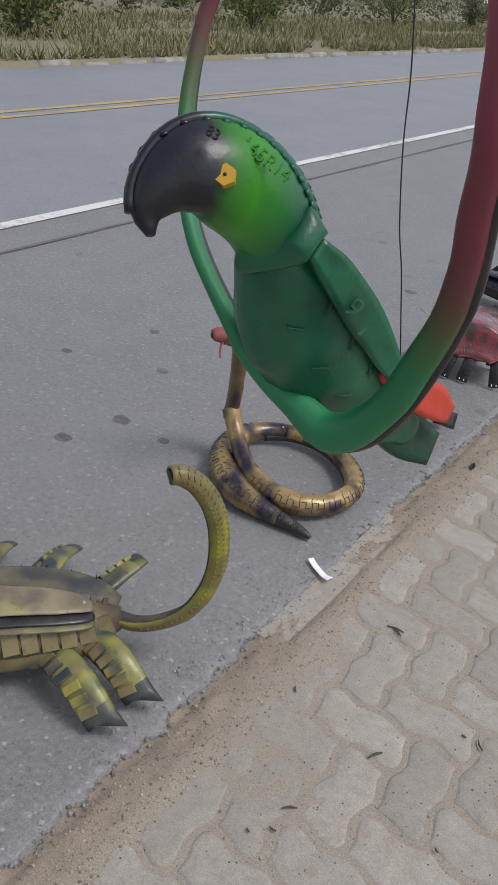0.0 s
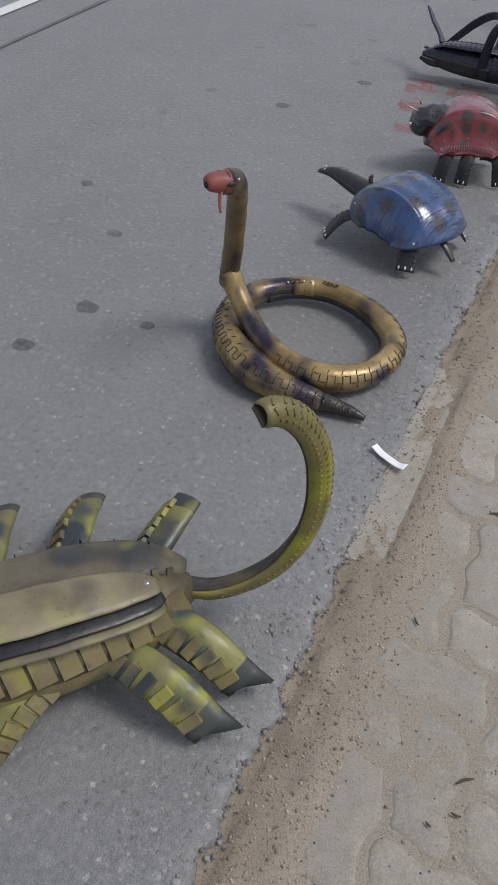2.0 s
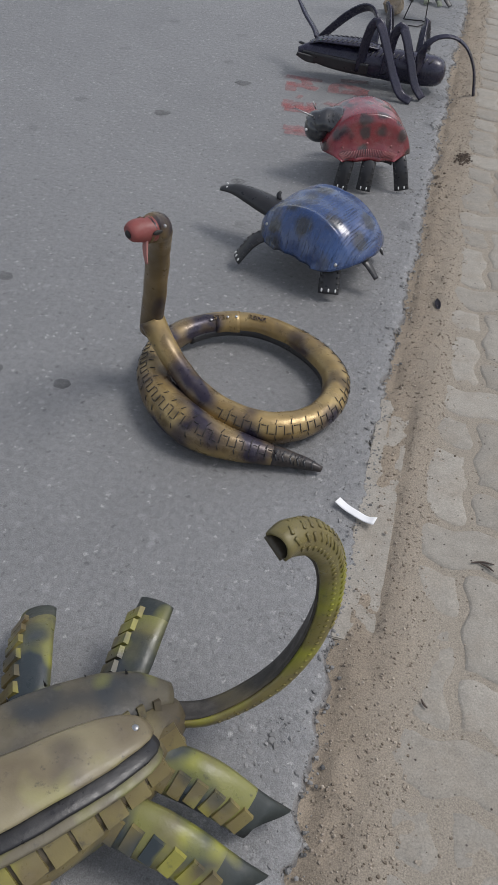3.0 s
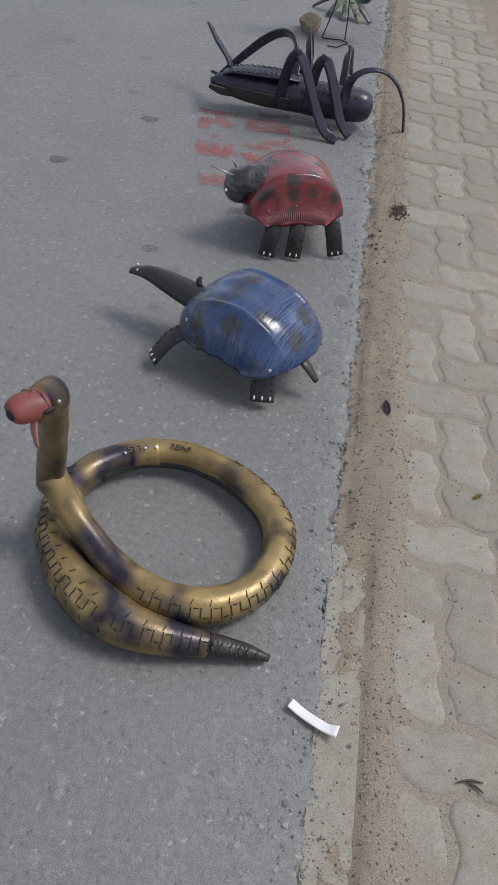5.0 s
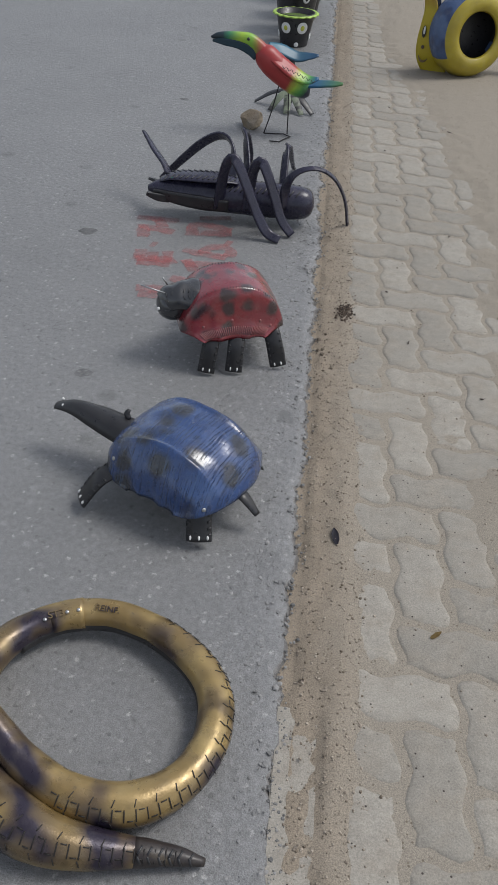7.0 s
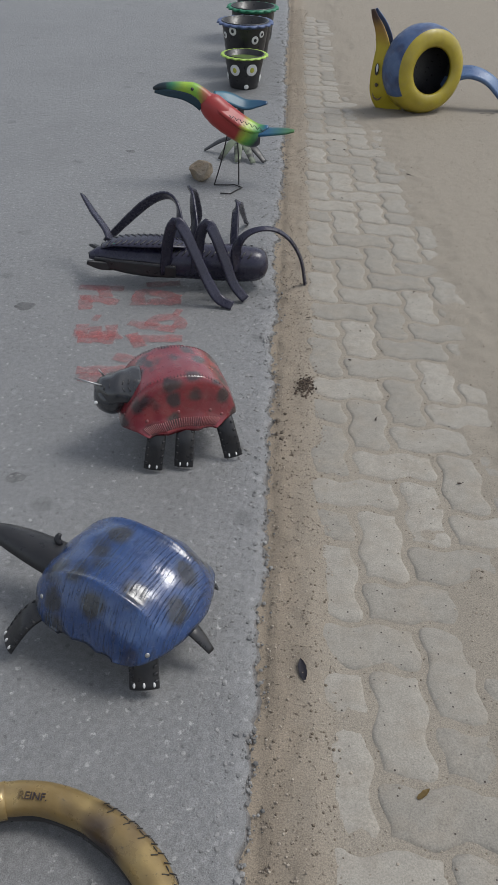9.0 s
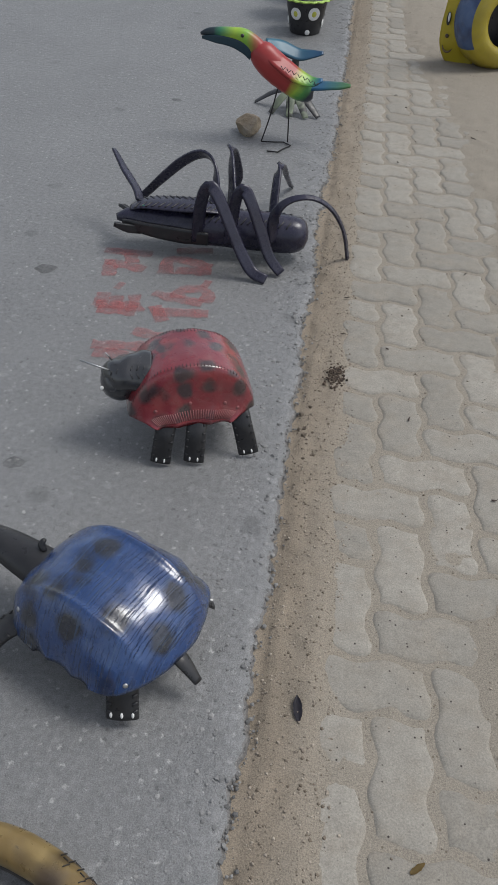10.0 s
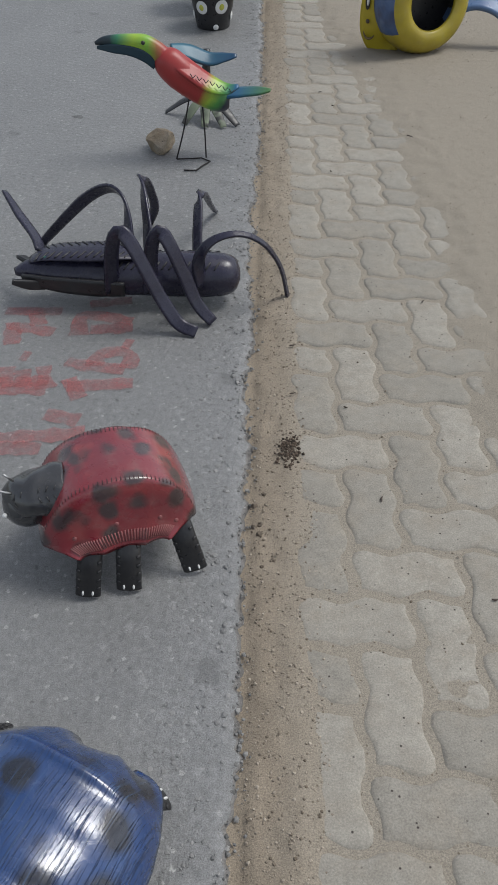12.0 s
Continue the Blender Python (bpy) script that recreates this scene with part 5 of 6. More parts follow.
# ---- toucan on a wire stand, stone ----
def toucan():
    root = thing("painted_bird", (-0.2, 5.72, 0), "rainbow painted bird sculpture with a long beak on a wire stand", "sculpture")
    rb = lambda *c: tuple(c)  # noqa: E731
    red, green, blue, lime = rb(0.33, 0.034, 0.032), rb(0.07, 0.27, 0.06), rb(0.02, 0.09, 0.2), rb(0.32, 0.48, 0.05)
    bodymat = axis_paint("bird_red_to_green", (-0.34, 5.72, 0.36), (0.75, 0, -0.6), 0.36, [(0.0, red), (0.54, red), (0.63, lime), (0.72, green), (0.80, (0.012, 0.02, 0.04)), (1.0, (0.012, 0.02, 0.04))])
    headmat = axis_paint("bird_lime_head", (-0.55, 5.72, 0.39), (1, 0, -0.15), 0.25, [(0.0, (0.015, 0.02, 0.03)), (0.2, (0.02, 0.04, 0.05)), (0.3, (0.04, 0.2, 0.1)), (0.5, lime), (0.72, (0.2, 0.42, 0.05)), (0.84, (0.3, 0.12, 0.04)), (0.95, red)])
    body = [(-0.335, 5.72, 0.355, 0.028, 0.03), (-0.315, 5.72, 0.335, 0.045, 0.05), (-0.27, 5.72, 0.295, 0.055, 0.058), (-0.21, 5.725, 0.25, 0.056, 0.056), (-0.155, 5.73, 0.212, 0.052, 0.05), (-0.115, 5.73, 0.195, 0.042, 0.04), (-0.095, 5.73, 0.192, 0.02, 0.022)]
    bm = bmesh.new()
    sweep(bm, spline(body, 36), wobble=0.002)
    part("body", bm, bodymat, root, "red body fading to green and blue")
    head = [(-0.552, 5.715, 0.388, 0.006, 0.006), (-0.52, 5.715, 0.396, 0.014, 0.015), (-0.47, 5.715, 0.397, 0.018, 0.021), (-0.425, 5.717, 0.395, 0.021, 0.024), (-0.385, 5.72, 0.387, 0.026, 0.03), (-0.35, 5.72, 0.368, 0.028, 0.032), (-0.325, 5.72, 0.345, 0.032, 0.036)]
    bm = bmesh.new()
    sweep(bm, spline(head, 30))
    h = part("head", bm, headmat, root, "lime-green head with a black-tipped beak")
    strap("beak_underside", [(-0.545, 5.705, 0.378, 0.005, 0.003), (-0.49, 5.70, 0.376, 0.014, 0.004), (-0.43, 5.70, 0.368, 0.016, 0.004), (-0.38, 5.70, 0.35, 0.018, 0.004), (-0.345, 5.70, 0.322, 0.016, 0.003)], (0, -1, 0.1), plain("dark_teal_paint", (0.012, 0.04, 0.06), 0.4), h, "dark teal underside of beak and throat", 18)
    bm = bmesh.new()
    ball(bm, Vector((-0.385, 5.696, 0.396)), 0.007)
    part("eye", bm, RUBBER, h, "black eye")
    wingmat = axis_paint("bird_wing", (-0.27, 5.7, 0.34), (1, 0, -0.5), 0.28, [(0.0, (0.03, 0.13, 0.19)), (0.4, (0.015, 0.08, 0.14)), (0.6, (0.012, 0.06, 0.13)), (0.9, (0.012, 0.05, 0.09))])
    greenwing = axis_paint("bird_green_wing", (-0.27, 5.67, 0.3), (1, 0, -0.5), 0.28, [(0.0, red), (0.33, red), (0.46, lime), (0.6, green), (0.72, (0.02, 0.11, 0.22)), (0.95, (0.02, 0.10, 0.22))])
    strap("wing", [(-0.295, 5.745, 0.362, 0.02, 0.004), (-0.24, 5.775, 0.345, 0.028, 0.004), (-0.17, 5.785, 0.318, 0.026, 0.004), (-0.115, 5.79, 0.322, 0.018, 0.003), (-0.07, 5.79, 0.328, 0.006, 0.003)], (0.15, -0.75, 1), wingmat, root, "blue painted wing")
    strap("wing", [(-0.30, 5.705, 0.345, 0.018, 0.004), (-0.24, 5.685, 0.318, 0.032, 0.004), (-0.165, 5.68, 0.272, 0.034, 0.004), (-0.105, 5.685, 0.25, 0.024, 0.004), (-0.06, 5.69, 0.258, 0.006, 0.003)], (0.1, -0.6, 1), greenwing, root, "green-edged painted wing")
    strap("tail", [(-0.125, 5.73, 0.215, 0.026, 0.004), (-0.06, 5.725, 0.225, 0.026, 0.004), (0.01, 5.72, 0.232, 0.02, 0.004), (0.052, 5.715, 0.236, 0.007, 0.003)], (0, -0.3, 1), axis_paint("bird_tail", (-0.12, 5.73, 0.21), (1, 0, 0), 0.18, [(0, blue), (0.3, (0.02, 0.10, 0.2)), (0.6, (0.03, 0.12, 0.11)), (0.9, (0.06, 0.16, 0.05))]), root, "green and blue tail")
    for k in range(7):
        bm = bmesh.new()
        x = -0.225 + 0.022 * k
        c = Vector((x, 5.662 + 0.002 * k, 0.307 - 0.4 * (x + 0.225)))
        sweep(bm, [(*c, 0.0018), (*(c + Vector((0.008, -0.006, -0.012))), 0.0018), (*(c + Vector((0.018, -0.003, -0.003))), 0.0018)], CIRCLE[::2])
        part("feather_mark", bm, RUBBER, root)
    wire = plain("dark_iron_wire", (0.03, 0.028, 0.028), 0.5, 0.6)
    for pts in ([(-0.235, 5.72, 0.22), (-0.262, 5.69, 0.10), (-0.29, 5.66, 0.006)], [(-0.195, 5.73, 0.20), (-0.186, 5.70, 0.10), (-0.182, 5.675, 0.006)],
                [(-0.29, 5.66, 0.006), (-0.235, 5.668, 0.005), (-0.20, 5.675, 0.005), (-0.166, 5.645, 0.005), (-0.195, 5.60, 0.005), (-0.212, 5.566, 0.005), (-0.256, 5.568, 0.005)]):
        bm = bmesh.new()
        sweep(bm, [(*p, 0.0028) for p in (spline(pts, 24) if len(pts) < 4 else pts)], CIRCLE[::2])
        part("wire_leg", bm, wire, root, "thin dark wire stand")


toucan()


def rock(name, c, r, mat, label, seed):
    """An angular stone: a ball cut flat by random planes."""
    rr = random.Random(seed)
    bm = bmesh.new()
    bmesh.ops.create_icosphere(bm, subdivisions=4, radius=1)
    cuts = [(Vector((rr.gauss(0, 1), rr.gauss(0, 1), rr.gauss(0, 0.8))).normalized(), rr.uniform(0.55, 0.78)) for _ in range(9)]
    for v in bm.verts:
        q = v.co.copy()
        for n, d in cuts:
            over = q.dot(n) - d
            if over > 0:
                q -= n * over
        q += noise.noise_vector(q * 3 + Vector((seed, 0, 0))) * 0.05 + noise.noise_vector(q * 9) * 0.02
        v.co = Vector((c[0] + q.x * r[0], c[1] + q.y * r[1], max(0.0, c[2] + q.z * r[2])))
    return tagged(mesh_object(name, bm, mat, False), label, "stone")


STONE = make_concrete("tan_rock", (0.30, 0.24, 0.17))
rock("stone", (-0.358, 5.755, 0.027), (0.066, 0.06, 0.05), STONE, "rough tan stone lying beside the wire stand", 4.2)


def star_foot():
    root = thing("rubber_claw_stand", (-0.2, 6.07, 0), "splayed rubber claws of a low stand on the asphalt", "sculpture")
    pale = painted("pale_green_streaked_rubber", (0.2, 0.24, 0.16), (0.05, 0.06, 0.05), (0.03, 0.03, 0.03), 25.0, (0.5, 0.6), 0.5)
    for k, (x, y, m) in enumerate(((-0.375, 6.12, RUBBER), (-0.29, 5.99, pale), (-0.205, 5.96, pale), (-0.13, 5.96, pale), (-0.075, 5.98, RUBBER))):
        strap("claw", [(-0.205, 6.09, 0.085, 0.014, 0.004), ((x - 0.205) / 2, (y + 6.09) / 2, 0.06, 0.02, 0.005), (x, y, 0.006, 0.013, 0.004)], (0, -0.3, 1), m, root, "", 16, arch(0.9, 0.3))
    strap("stem", [(-0.205, 6.10, 0.02, 0.02, 0.02), (-0.205, 6.11, 0.12, 0.018, 0.018), (-0.2, 6.12, 0.25, 0.014, 0.014)], (0, 1, 0), RUBBER, root, "", 10, CIRCLE)


star_foot()


# ---- flower pots ----
def pot(c, r, h, rim, inside, dots, label):
    root = thing("flower_pot", c, label, "flower pot", "row of tyre flower pots")
    prof = [(0.0, 0.004), (0.62, 0.0), (0.66, 0.02), (0.72, 0.28), (0.82, 0.62), (0.9, 0.9), (0.93, 1.0), (0.86, 1.0), (0.8, 0.82), (0.6, 0.78), (0.0, 0.78)]
    bm = bmesh.new()
    rings = []
    n = 36
    for pr, pz in prof:
        rings.append([bm.verts.new((c[0] + r * pr * math.cos(a), c[1] + r * pr * math.sin(a), h * pz)) for a in np.linspace(0, 2 * math.pi, n + 1)[:-1]])
    for a, b in zip(rings, rings[1:]):
        for i in range(n):
            bm.faces.new((a[i], a[(i + 1) % n], b[(i + 1) % n], b[i]))
    bmesh.ops.remove_doubles(bm, verts=bm.verts, dist=1e-5)
    part("pot_body", bm, RUBBER, root, "black painted body")
    bm = bmesh.new()
    rows = []
    n = 96
    for pr, pz, f in ((0.84, 0.86, 0), (0.92, 0.985, 0), (1.03, 1.0, 1), (1.06, 0.965, 1), (0.95, 0.95, 0)):
        row = []
        for i in range(n):
            a = 2 * math.pi * i / n
            s = f * abs(math.sin(a * 9)) * 0.07
            row.append(bm.verts.new((c[0] + r * (pr + s) * math.cos(a), c[1] + r * (pr + s) * math.sin(a), h * (pz - s * 0.3))))
        rows.append(row)
    rows.append(rows[0])
    for a, b in zip(rows, rows[1:]):
        for i in range(n):
            bm.faces.new((a[i], a[(i + 1) % n], b[(i + 1) % n], b[i]))
    part("rim", bm, rim, root, "scalloped painted rim")
    bm = bmesh.new()
    bmesh.ops.create_circle(bm, cap_ends=True, segments=32, radius=r * 0.83, matrix=Matrix.Translation((c[0], c[1], h * 0.84)))
    part("inside", bm, inside, root, "painted inside")
    for ang, z, s, mid in dots:
        a = radians(ang)
        d = Vector((math.cos(a), math.sin(a), -0.12)).normalized()
        rad = r * (0.68 + 0.24 * z)
        p = Vector((c[0] + rad * math.cos(a), c[1] + rad * math.sin(a), h * z))
        q = d.to_track_quat("Z", "Y").to_matrix()
        bm = bmesh.new()
        ball(bm, p, s, s, 0.004, q, 20)
        spot = part("dot", bm, WHITE, root, "white painted dot")
        if mid:
            bm = bmesh.new()
            ball(bm, p + d * 0.002, s * 0.45, s * 0.5, 0.0045, q, 14)
            part("dot_centre", bm, mid, spot)


LIME = plain("lime_paint", (0.42, 0.62, 0.12), 0.5)
OLIVE = plain("olive_paint", (0.10, 0.16, 0.035), 0.6)
YELLOW_DOT = plain("yellow_paint", (0.55, 0.55, 0.08), 0.5)
SKYBLUE = plain("slate_blue_paint", (0.10, 0.14, 0.27), 0.5)
NAVY = plain("navy_paint", (0.02, 0.026, 0.05), 0.6)
TEAL = plain("teal_green_paint", (0.03, 0.22, 0.12), 0.5)
PURPLE = plain("dark_purple_paint", (0.03, 0.015, 0.022), 0.5)
pot((-0.247, 7.32, 0), 0.128, 0.185, LIME, OLIVE, [(-118, 0.6, 0.032, YELLOW_DOT), (-62, 0.62, 0.034, YELLOW_DOT), (-78, 0.1, 0.014, None), (-165, 0.35, 0.02, None), (-10, 0.3, 0.02, None)],
    "small black tyre flower pot with lime scalloped rim")
pot((-0.262, 7.66, 0), 0.158, 0.30, SKYBLUE, NAVY, [(-120, 0.86, 0.026, RUBBER), (-60, 0.7, 0.024, RUBBER), (-95, 0.5, 0.018, RUBBER), (-40, 0.8, 0.02, RUBBER), (-150, 0.75, 0.02, RUBBER), (-48, 0.3, 0.018, None)],
    "black tyre flower pot with a slate-blue scalloped rim and ringed dots")
pot((-0.235, 8.08, 0), 0.155, 0.31, TEAL, OLIVE, [(-100, 0.6, 0.02, None), (-60, 0.5, 0.02, None)], "black tyre flower pot with a teal-green scalloped rim")
pot((-0.23, 8.62, 0), 0.17, 0.42, PURPLE, NAVY, [], "tall dark purple tyre flower pot")


# ---- snail ----
def snail():
    root = thing("tyre_snail", (0.72, 7.0, 0), "blue and yellow snail sculpture made from a whole tyre", "sculpture")
    axis = Vector((0.44, -0.88, 0.09)).normalized()
    c = Vector((0.748, 6.935, 0.226))
    e1 = Vector((0, 0, 1)) - axis * axis.z
    e1.normalize()
    e2 = axis.cross(e1)
    prof = [(0.116, 0.088), (0.124, 0.100), (0.148, 0.108), (0.180, 0.102), (0.205, 0.084), (0.220, 0.05), (0.226, 0.0), (0.220, -0.05), (0.205, -0.084), (0.180, -0.102), (0.148, -0.108), (0.124, -0.100), (0.116, -0.088), (0.13, -0.084), (0.18, -0.075), (0.205, 0.0), (0.18, 0.075), (0.13, 0.084)]
    bm = bmesh.new()
    n = 64
    rings = []
    for i in range(n):
        a = 2 * math.pi * i / n
        d = e1 * math.cos(a) + e2 * math.sin(a)
        rings.append([bm.verts.new(c + d * r + axis * w) for r, w in prof])
    k = len(prof)
    for i in range(n):
        for j in range(k):
            f = bm.faces.new((rings[i][j], rings[i][(j + 1) % k], rings[(i + 1) % n][(j + 1) % k], rings[(i + 1) % n][j]))
            low = 0.5 + 0.5 * math.cos(2 * math.pi * (i + 0.5) / n) < 0.22
            f.material_index = 0 if (j < 4 and j != 17) or (low and j < 9) else (2 if j > 11 else 1)
    yellow = painted("yellow_enamel", (0.40, 0.32, 0.03), (0.30, 0.235, 0.025), rough=0.4)
    blue = painted("slate_blue_enamel", (0.045, 0.085, 0.19), (0.09, 0.14, 0.26), (0.03, 0.05, 0.12), 10.0, (0.5, 0.65), 0.42)
    part("tyre", bm, [yellow, blue, RUBBER], root, "whole tyre painted yellow and blue")
    # Flat black disc added across the tyre to paint the dark of its hollow.
    bm = bmesh.new()
    bmesh.ops.create_circle(bm, cap_ends=True, segments=40, radius=0.2, matrix=Matrix.Translation(c - axis * 0.04) @ axis.to_track_quat("Z", "Y").to_matrix().to_4x4())
    part("backing", bm, RUBBER, root, "black disc standing in for the dark hollow of the tyre")
    facemat = axis_paint("snail_face_paint", (0.5, 6.95, 0.0), (0, 0, 1), 0.52, [(0.0, (0.42, 0.33, 0.02)), (0.62, (0.45, 0.35, 0.025)), (0.78, (0.3, 0.17, 0.03)), (0.9, (0.06, 0.03, 0.02))])
    up = (-0.45, -0.9, 0.1)
    strap("face", [(0.66, 6.93, 0.012, 0.05, 0.005), (0.585, 6.935, 0.03, 0.06, 0.006), (0.535, 6.935, 0.09, 0.058, 0.006), (0.52, 6.935, 0.17, 0.052, 0.006), (0.52, 6.935, 0.25, 0.044, 0.006), (0.52, 6.94, 0.33, 0.038, 0.006), (0.495, 6.95, 0.41, 0.026, 0.006), (0.462, 6.96, 0.47, 0.016, 0.005), (0.448, 6.96, 0.505, 0.01, 0.004)],
          up, facemat, root, "yellow painted face rising to a dark horn", 44)
    face = root.children[-1]
    strap("horn", [(0.56, 6.99, 0.30, 0.022, 0.005), (0.55, 6.99, 0.37, 0.02, 0.005), (0.515, 6.985, 0.44, 0.015, 0.005), (0.465, 6.975, 0.505, 0.008, 0.004)], up, blue, root, "blue second horn")
    right = Vector((0.9, -0.42, 0)).normalized()
    nrm = Vector((-0.42, -0.9, 0.05)).normalized()
    mid = Vector((0.515, 6.93, 0))

    def mark(name, u, z, su, sz, mat):
        b = bmesh.new()
        p = mid + right * u + Vector((0, 0, z)) + nrm * 0.009
        ball(b, p, su, 0.004, sz, Matrix((right, -nrm, Vector((0, 0, 1)))).transposed(), 16)
        return part(name, b, mat, face)

    for u in (-0.012, 0.032):
        mark("eye_black", u, 0.215, 0.012, 0.032, RUBBER)
        w = mark("eye_white", u + 0.002, 0.222, 0.006, 0.022, WHITE)
        w.location += Vector(nrm) * 0.003
    mark("nose", -0.006, 0.135, 0.010, 0.010, BROWN)
    b = bmesh.new()
    sm = [mid + right * (0.006 + 0.028 * math.cos(a)) + Vector((0, 0, 0.095 + 0.035 * math.sin(a))) + nrm * 0.009 for a in np.linspace(math.pi * 1.05, math.pi * 1.85, 12)]
    sweep(b, [(*p, 0.005 * math.sin(math.pi * (i + 0.5) / 12) + 0.001) for i, p in enumerate(sm)], CIRCLE[::2])
    part("smile", b, BROWN, face, "painted smile")
    tailm = painted("pale_blue_enamel", (0.12, 0.2, 0.34), (0.06, 0.11, 0.24), rough=0.35)
    strap("tail", [(0.88, 7.04, 0.12, 0.04, 0.01), (0.94, 7.03, 0.175, 0.045, 0.01), (1.03, 7.01, 0.20, 0.045, 0.01), (1.13, 6.99, 0.17, 0.04, 0.01), (1.22, 6.97, 0.09, 0.035, 0.009), (1.28, 6.96, 0.012, 0.025, 0.008)], (0.1, -0.5, 1), tailm, root, "arched pale blue tail strip", 36)


snail()


# ---- parrot in a hanging ring ----
def parrot():
    hang = thing("tyre_parrot", (0.385, 1.22, 1.085), "green tyre parrot with black beak perched in a hanging ring", "sculpture")
    loop = [(0.286, 1.287, 1.457, 0.007, 0.006), (0.245, 1.276, 1.383, 0.007, 0.006), (0.249, 1.247, 1.299, 0.008, 0.006), (0.294, 1.207, 1.215, 0.009, 0.006), (0.359, 1.21, 1.128, 0.011, 0.009),
            (0.423, 1.205, 1.097, 0.013, 0.014), (0.46, 1.203, 1.088, 0.015, 0.017), (0.501, 1.198, 1.13, 0.013, 0.0135), (0.536, 1.184, 1.225, 0.0115, 0.0115), (0.549, 1.148, 1.299, 0.0108, 0.0105),
            (0.552, 1.13, 1.355, 0.0102, 0.0105), (0.53, 1.142, 1.433, 0.0102, 0.0105), (0.45, 1.2, 1.505, 0.01, 0.01), (0.35, 1.262, 1.515, 0.008, 0.008), (0.286, 1.287, 1.457, 0.007, 0.006)]
    pts = spline(loop, 110)
    mid = Vector((0.385, 1.22, 1.30))
    outs = [(Vector(q[:3]) - mid).normalized() for q in pts]
    ringmat = axis_paint("ring_paint", (0.385, 1.22, 1.085), (0.35, -0.1, 1), 0.5, [(0.0, (0.015, 0.21, 0.085)), (0.26, (0.013, 0.16, 0.06)), (0.33, (0.05, 0.12, 0.035)), (0.39, (0.12, 0.05, 0.04)), (0.46, (0.16, 0.03, 0.045)), (0.7, (0.2, 0.03, 0.05)), (1.0, (0.2, 0.03, 0.05))], 0.5, 0.05)
    bm = bmesh.new()
    sweep(bm, pts, CIRCLE, outs, cap=False, wobble=0.0012)
    part("ring", bm, ringmat, hang)
    bm = bmesh.new()
    sweep(bm, [(*(Vector(q[:3]) + Vector((0.436, 0.9, 0)) * q[3] * 0.6 + Vector(o) * q[4] * 0.25), q[3] * 0.55, q[4] * 0.85) for q, o in zip(pts, outs)], CIRCLE, outs, cap=False)
    part("ring_back", bm, RUBBER, hang, "bare black rubber on the back of the ring")
    wire = plain("thin_black_wire", (0.02, 0.02, 0.02), 0.5)
    bm = bmesh.new()
    sweep(bm, spline([(0.386, 1.22, 1.51, 0.0012), (0.388, 1.222, 1.7, 0.0012), (0.384, 1.22, 2.0, 0.0012), (0.386, 1.22, 2.4, 0.0012)], 20), CIRCLE[::2])
    part("hanging_wire", bm, wire, hang)
    cord = bmesh.new()
    sweep(cord, spline([(0.4248, 1.2515, 1.4482, 0.0006), (0.428, 1.2648, 1.3972, 0.0006), (0.4315, 1.2744, 1.3508, 0.0006), (0.4348, 1.2793, 1.2996, 0.0006), (0.4429, 1.2854, 1.2399, 0.0006), (0.4494, 1.2933, 1.2024, 0.0006), (0.4539, 1.3027, 1.1613, 0.0006), (0.4618, 1.3082, 1.1139, 0.0006)], 60), CIRCLE[::2])
    cw = tagged(mesh_object("hanging_cord", cord, wire), "thin black wire hanging beside the bird", "wire")

    root = hang
    view = (0.47, -0.72, 0.51)
    green = painted("deep_green_enamel", (0.003, 0.088, 0.042), (0.005, 0.135, 0.06), (0.003, 0.034, 0.018), 22.0, (0.5, 0.72), 0.36, dusty=0.02, coat=0.1)
    headm = axis_paint("parrot_head_paint", (0.374, 1.06, 1.285), (0.35, 0.9, -0.25), 0.125, [(0.0, (0.008, 0.009, 0.015)), (0.24, (0.008, 0.01, 0.016)), (0.34, (0.02, 0.15, 0.014)), (0.5, (0.035, 0.27, 0.012)), (0.66, (0.016, 0.19, 0.03)), (0.82, (0.006, 0.10, 0.045)), (1.0, (0.004, 0.06, 0.035))], 0.36, 0.05)
    head = [(0.384, 1.054, 1.258, 0.003, 0.004), (0.377, 1.058, 1.269, 0.0109, 0.011), (0.377, 1.071, 1.284, 0.0213, 0.018), (0.384, 1.092, 1.293, 0.0305, 0.024), (0.394, 1.118, 1.286, 0.0345, 0.028), (0.403, 1.143, 1.267, 0.0335, 0.028), (0.408, 1.165, 1.241, 0.031, 0.026)]
    hp = spline(head, 40)
    bm = bmesh.new()
    sweep(bm, hp, up=view, wobble=0.002)
    h = part("head", bm, headm, root, "green head with black hooked beak")
    bm = bmesh.new()
    crest = axis_paint("parrot_crest_paint", (0.374, 1.06, 1.285), (0.35, 0.9, -0.25), 0.125, [(0.0, (0.008, 0.009, 0.015)), (0.2, (0.008, 0.012, 0.018)), (0.32, (0.01, 0.085, 0.055)), (0.7, (0.012, 0.12, 0.07)), (1.0, (0.006, 0.08, 0.045))], 0.34, 0.05)
    tread(bm, hp, (163, 180, 197), 2, 0.0034, 0.0042, 0.0024, view, 0.3, start=4, end=39)
    tread(bm, hp, (147,), 2, 0.0042, 0.0026, 0.0016, view, 0.5, start=12, end=39)
    tagged(part("tread", bm, crest, h, "knobbly teal shoulder tread over the crown"), kind="stuff")
    bm = bmesh.new()
    band = []
    for qq, (c, sd, n, t) in list(zip(hp, frames(hp, view)))[3:]:
        a = radians(158)
        band.append((*(c + sd * (math.cos(a) * qq[3] * 0.93) + n * (math.sin(a) * qq[4] * 0.93)), 0.0045, 0.006))
    sweep(bm, band, up=view, wobble=0.002)
    part("crown_band", bm, crest, h, "dark teal tyre shoulder along the crown")
    q = Vector(view).normalized()
    bm = bmesh.new()
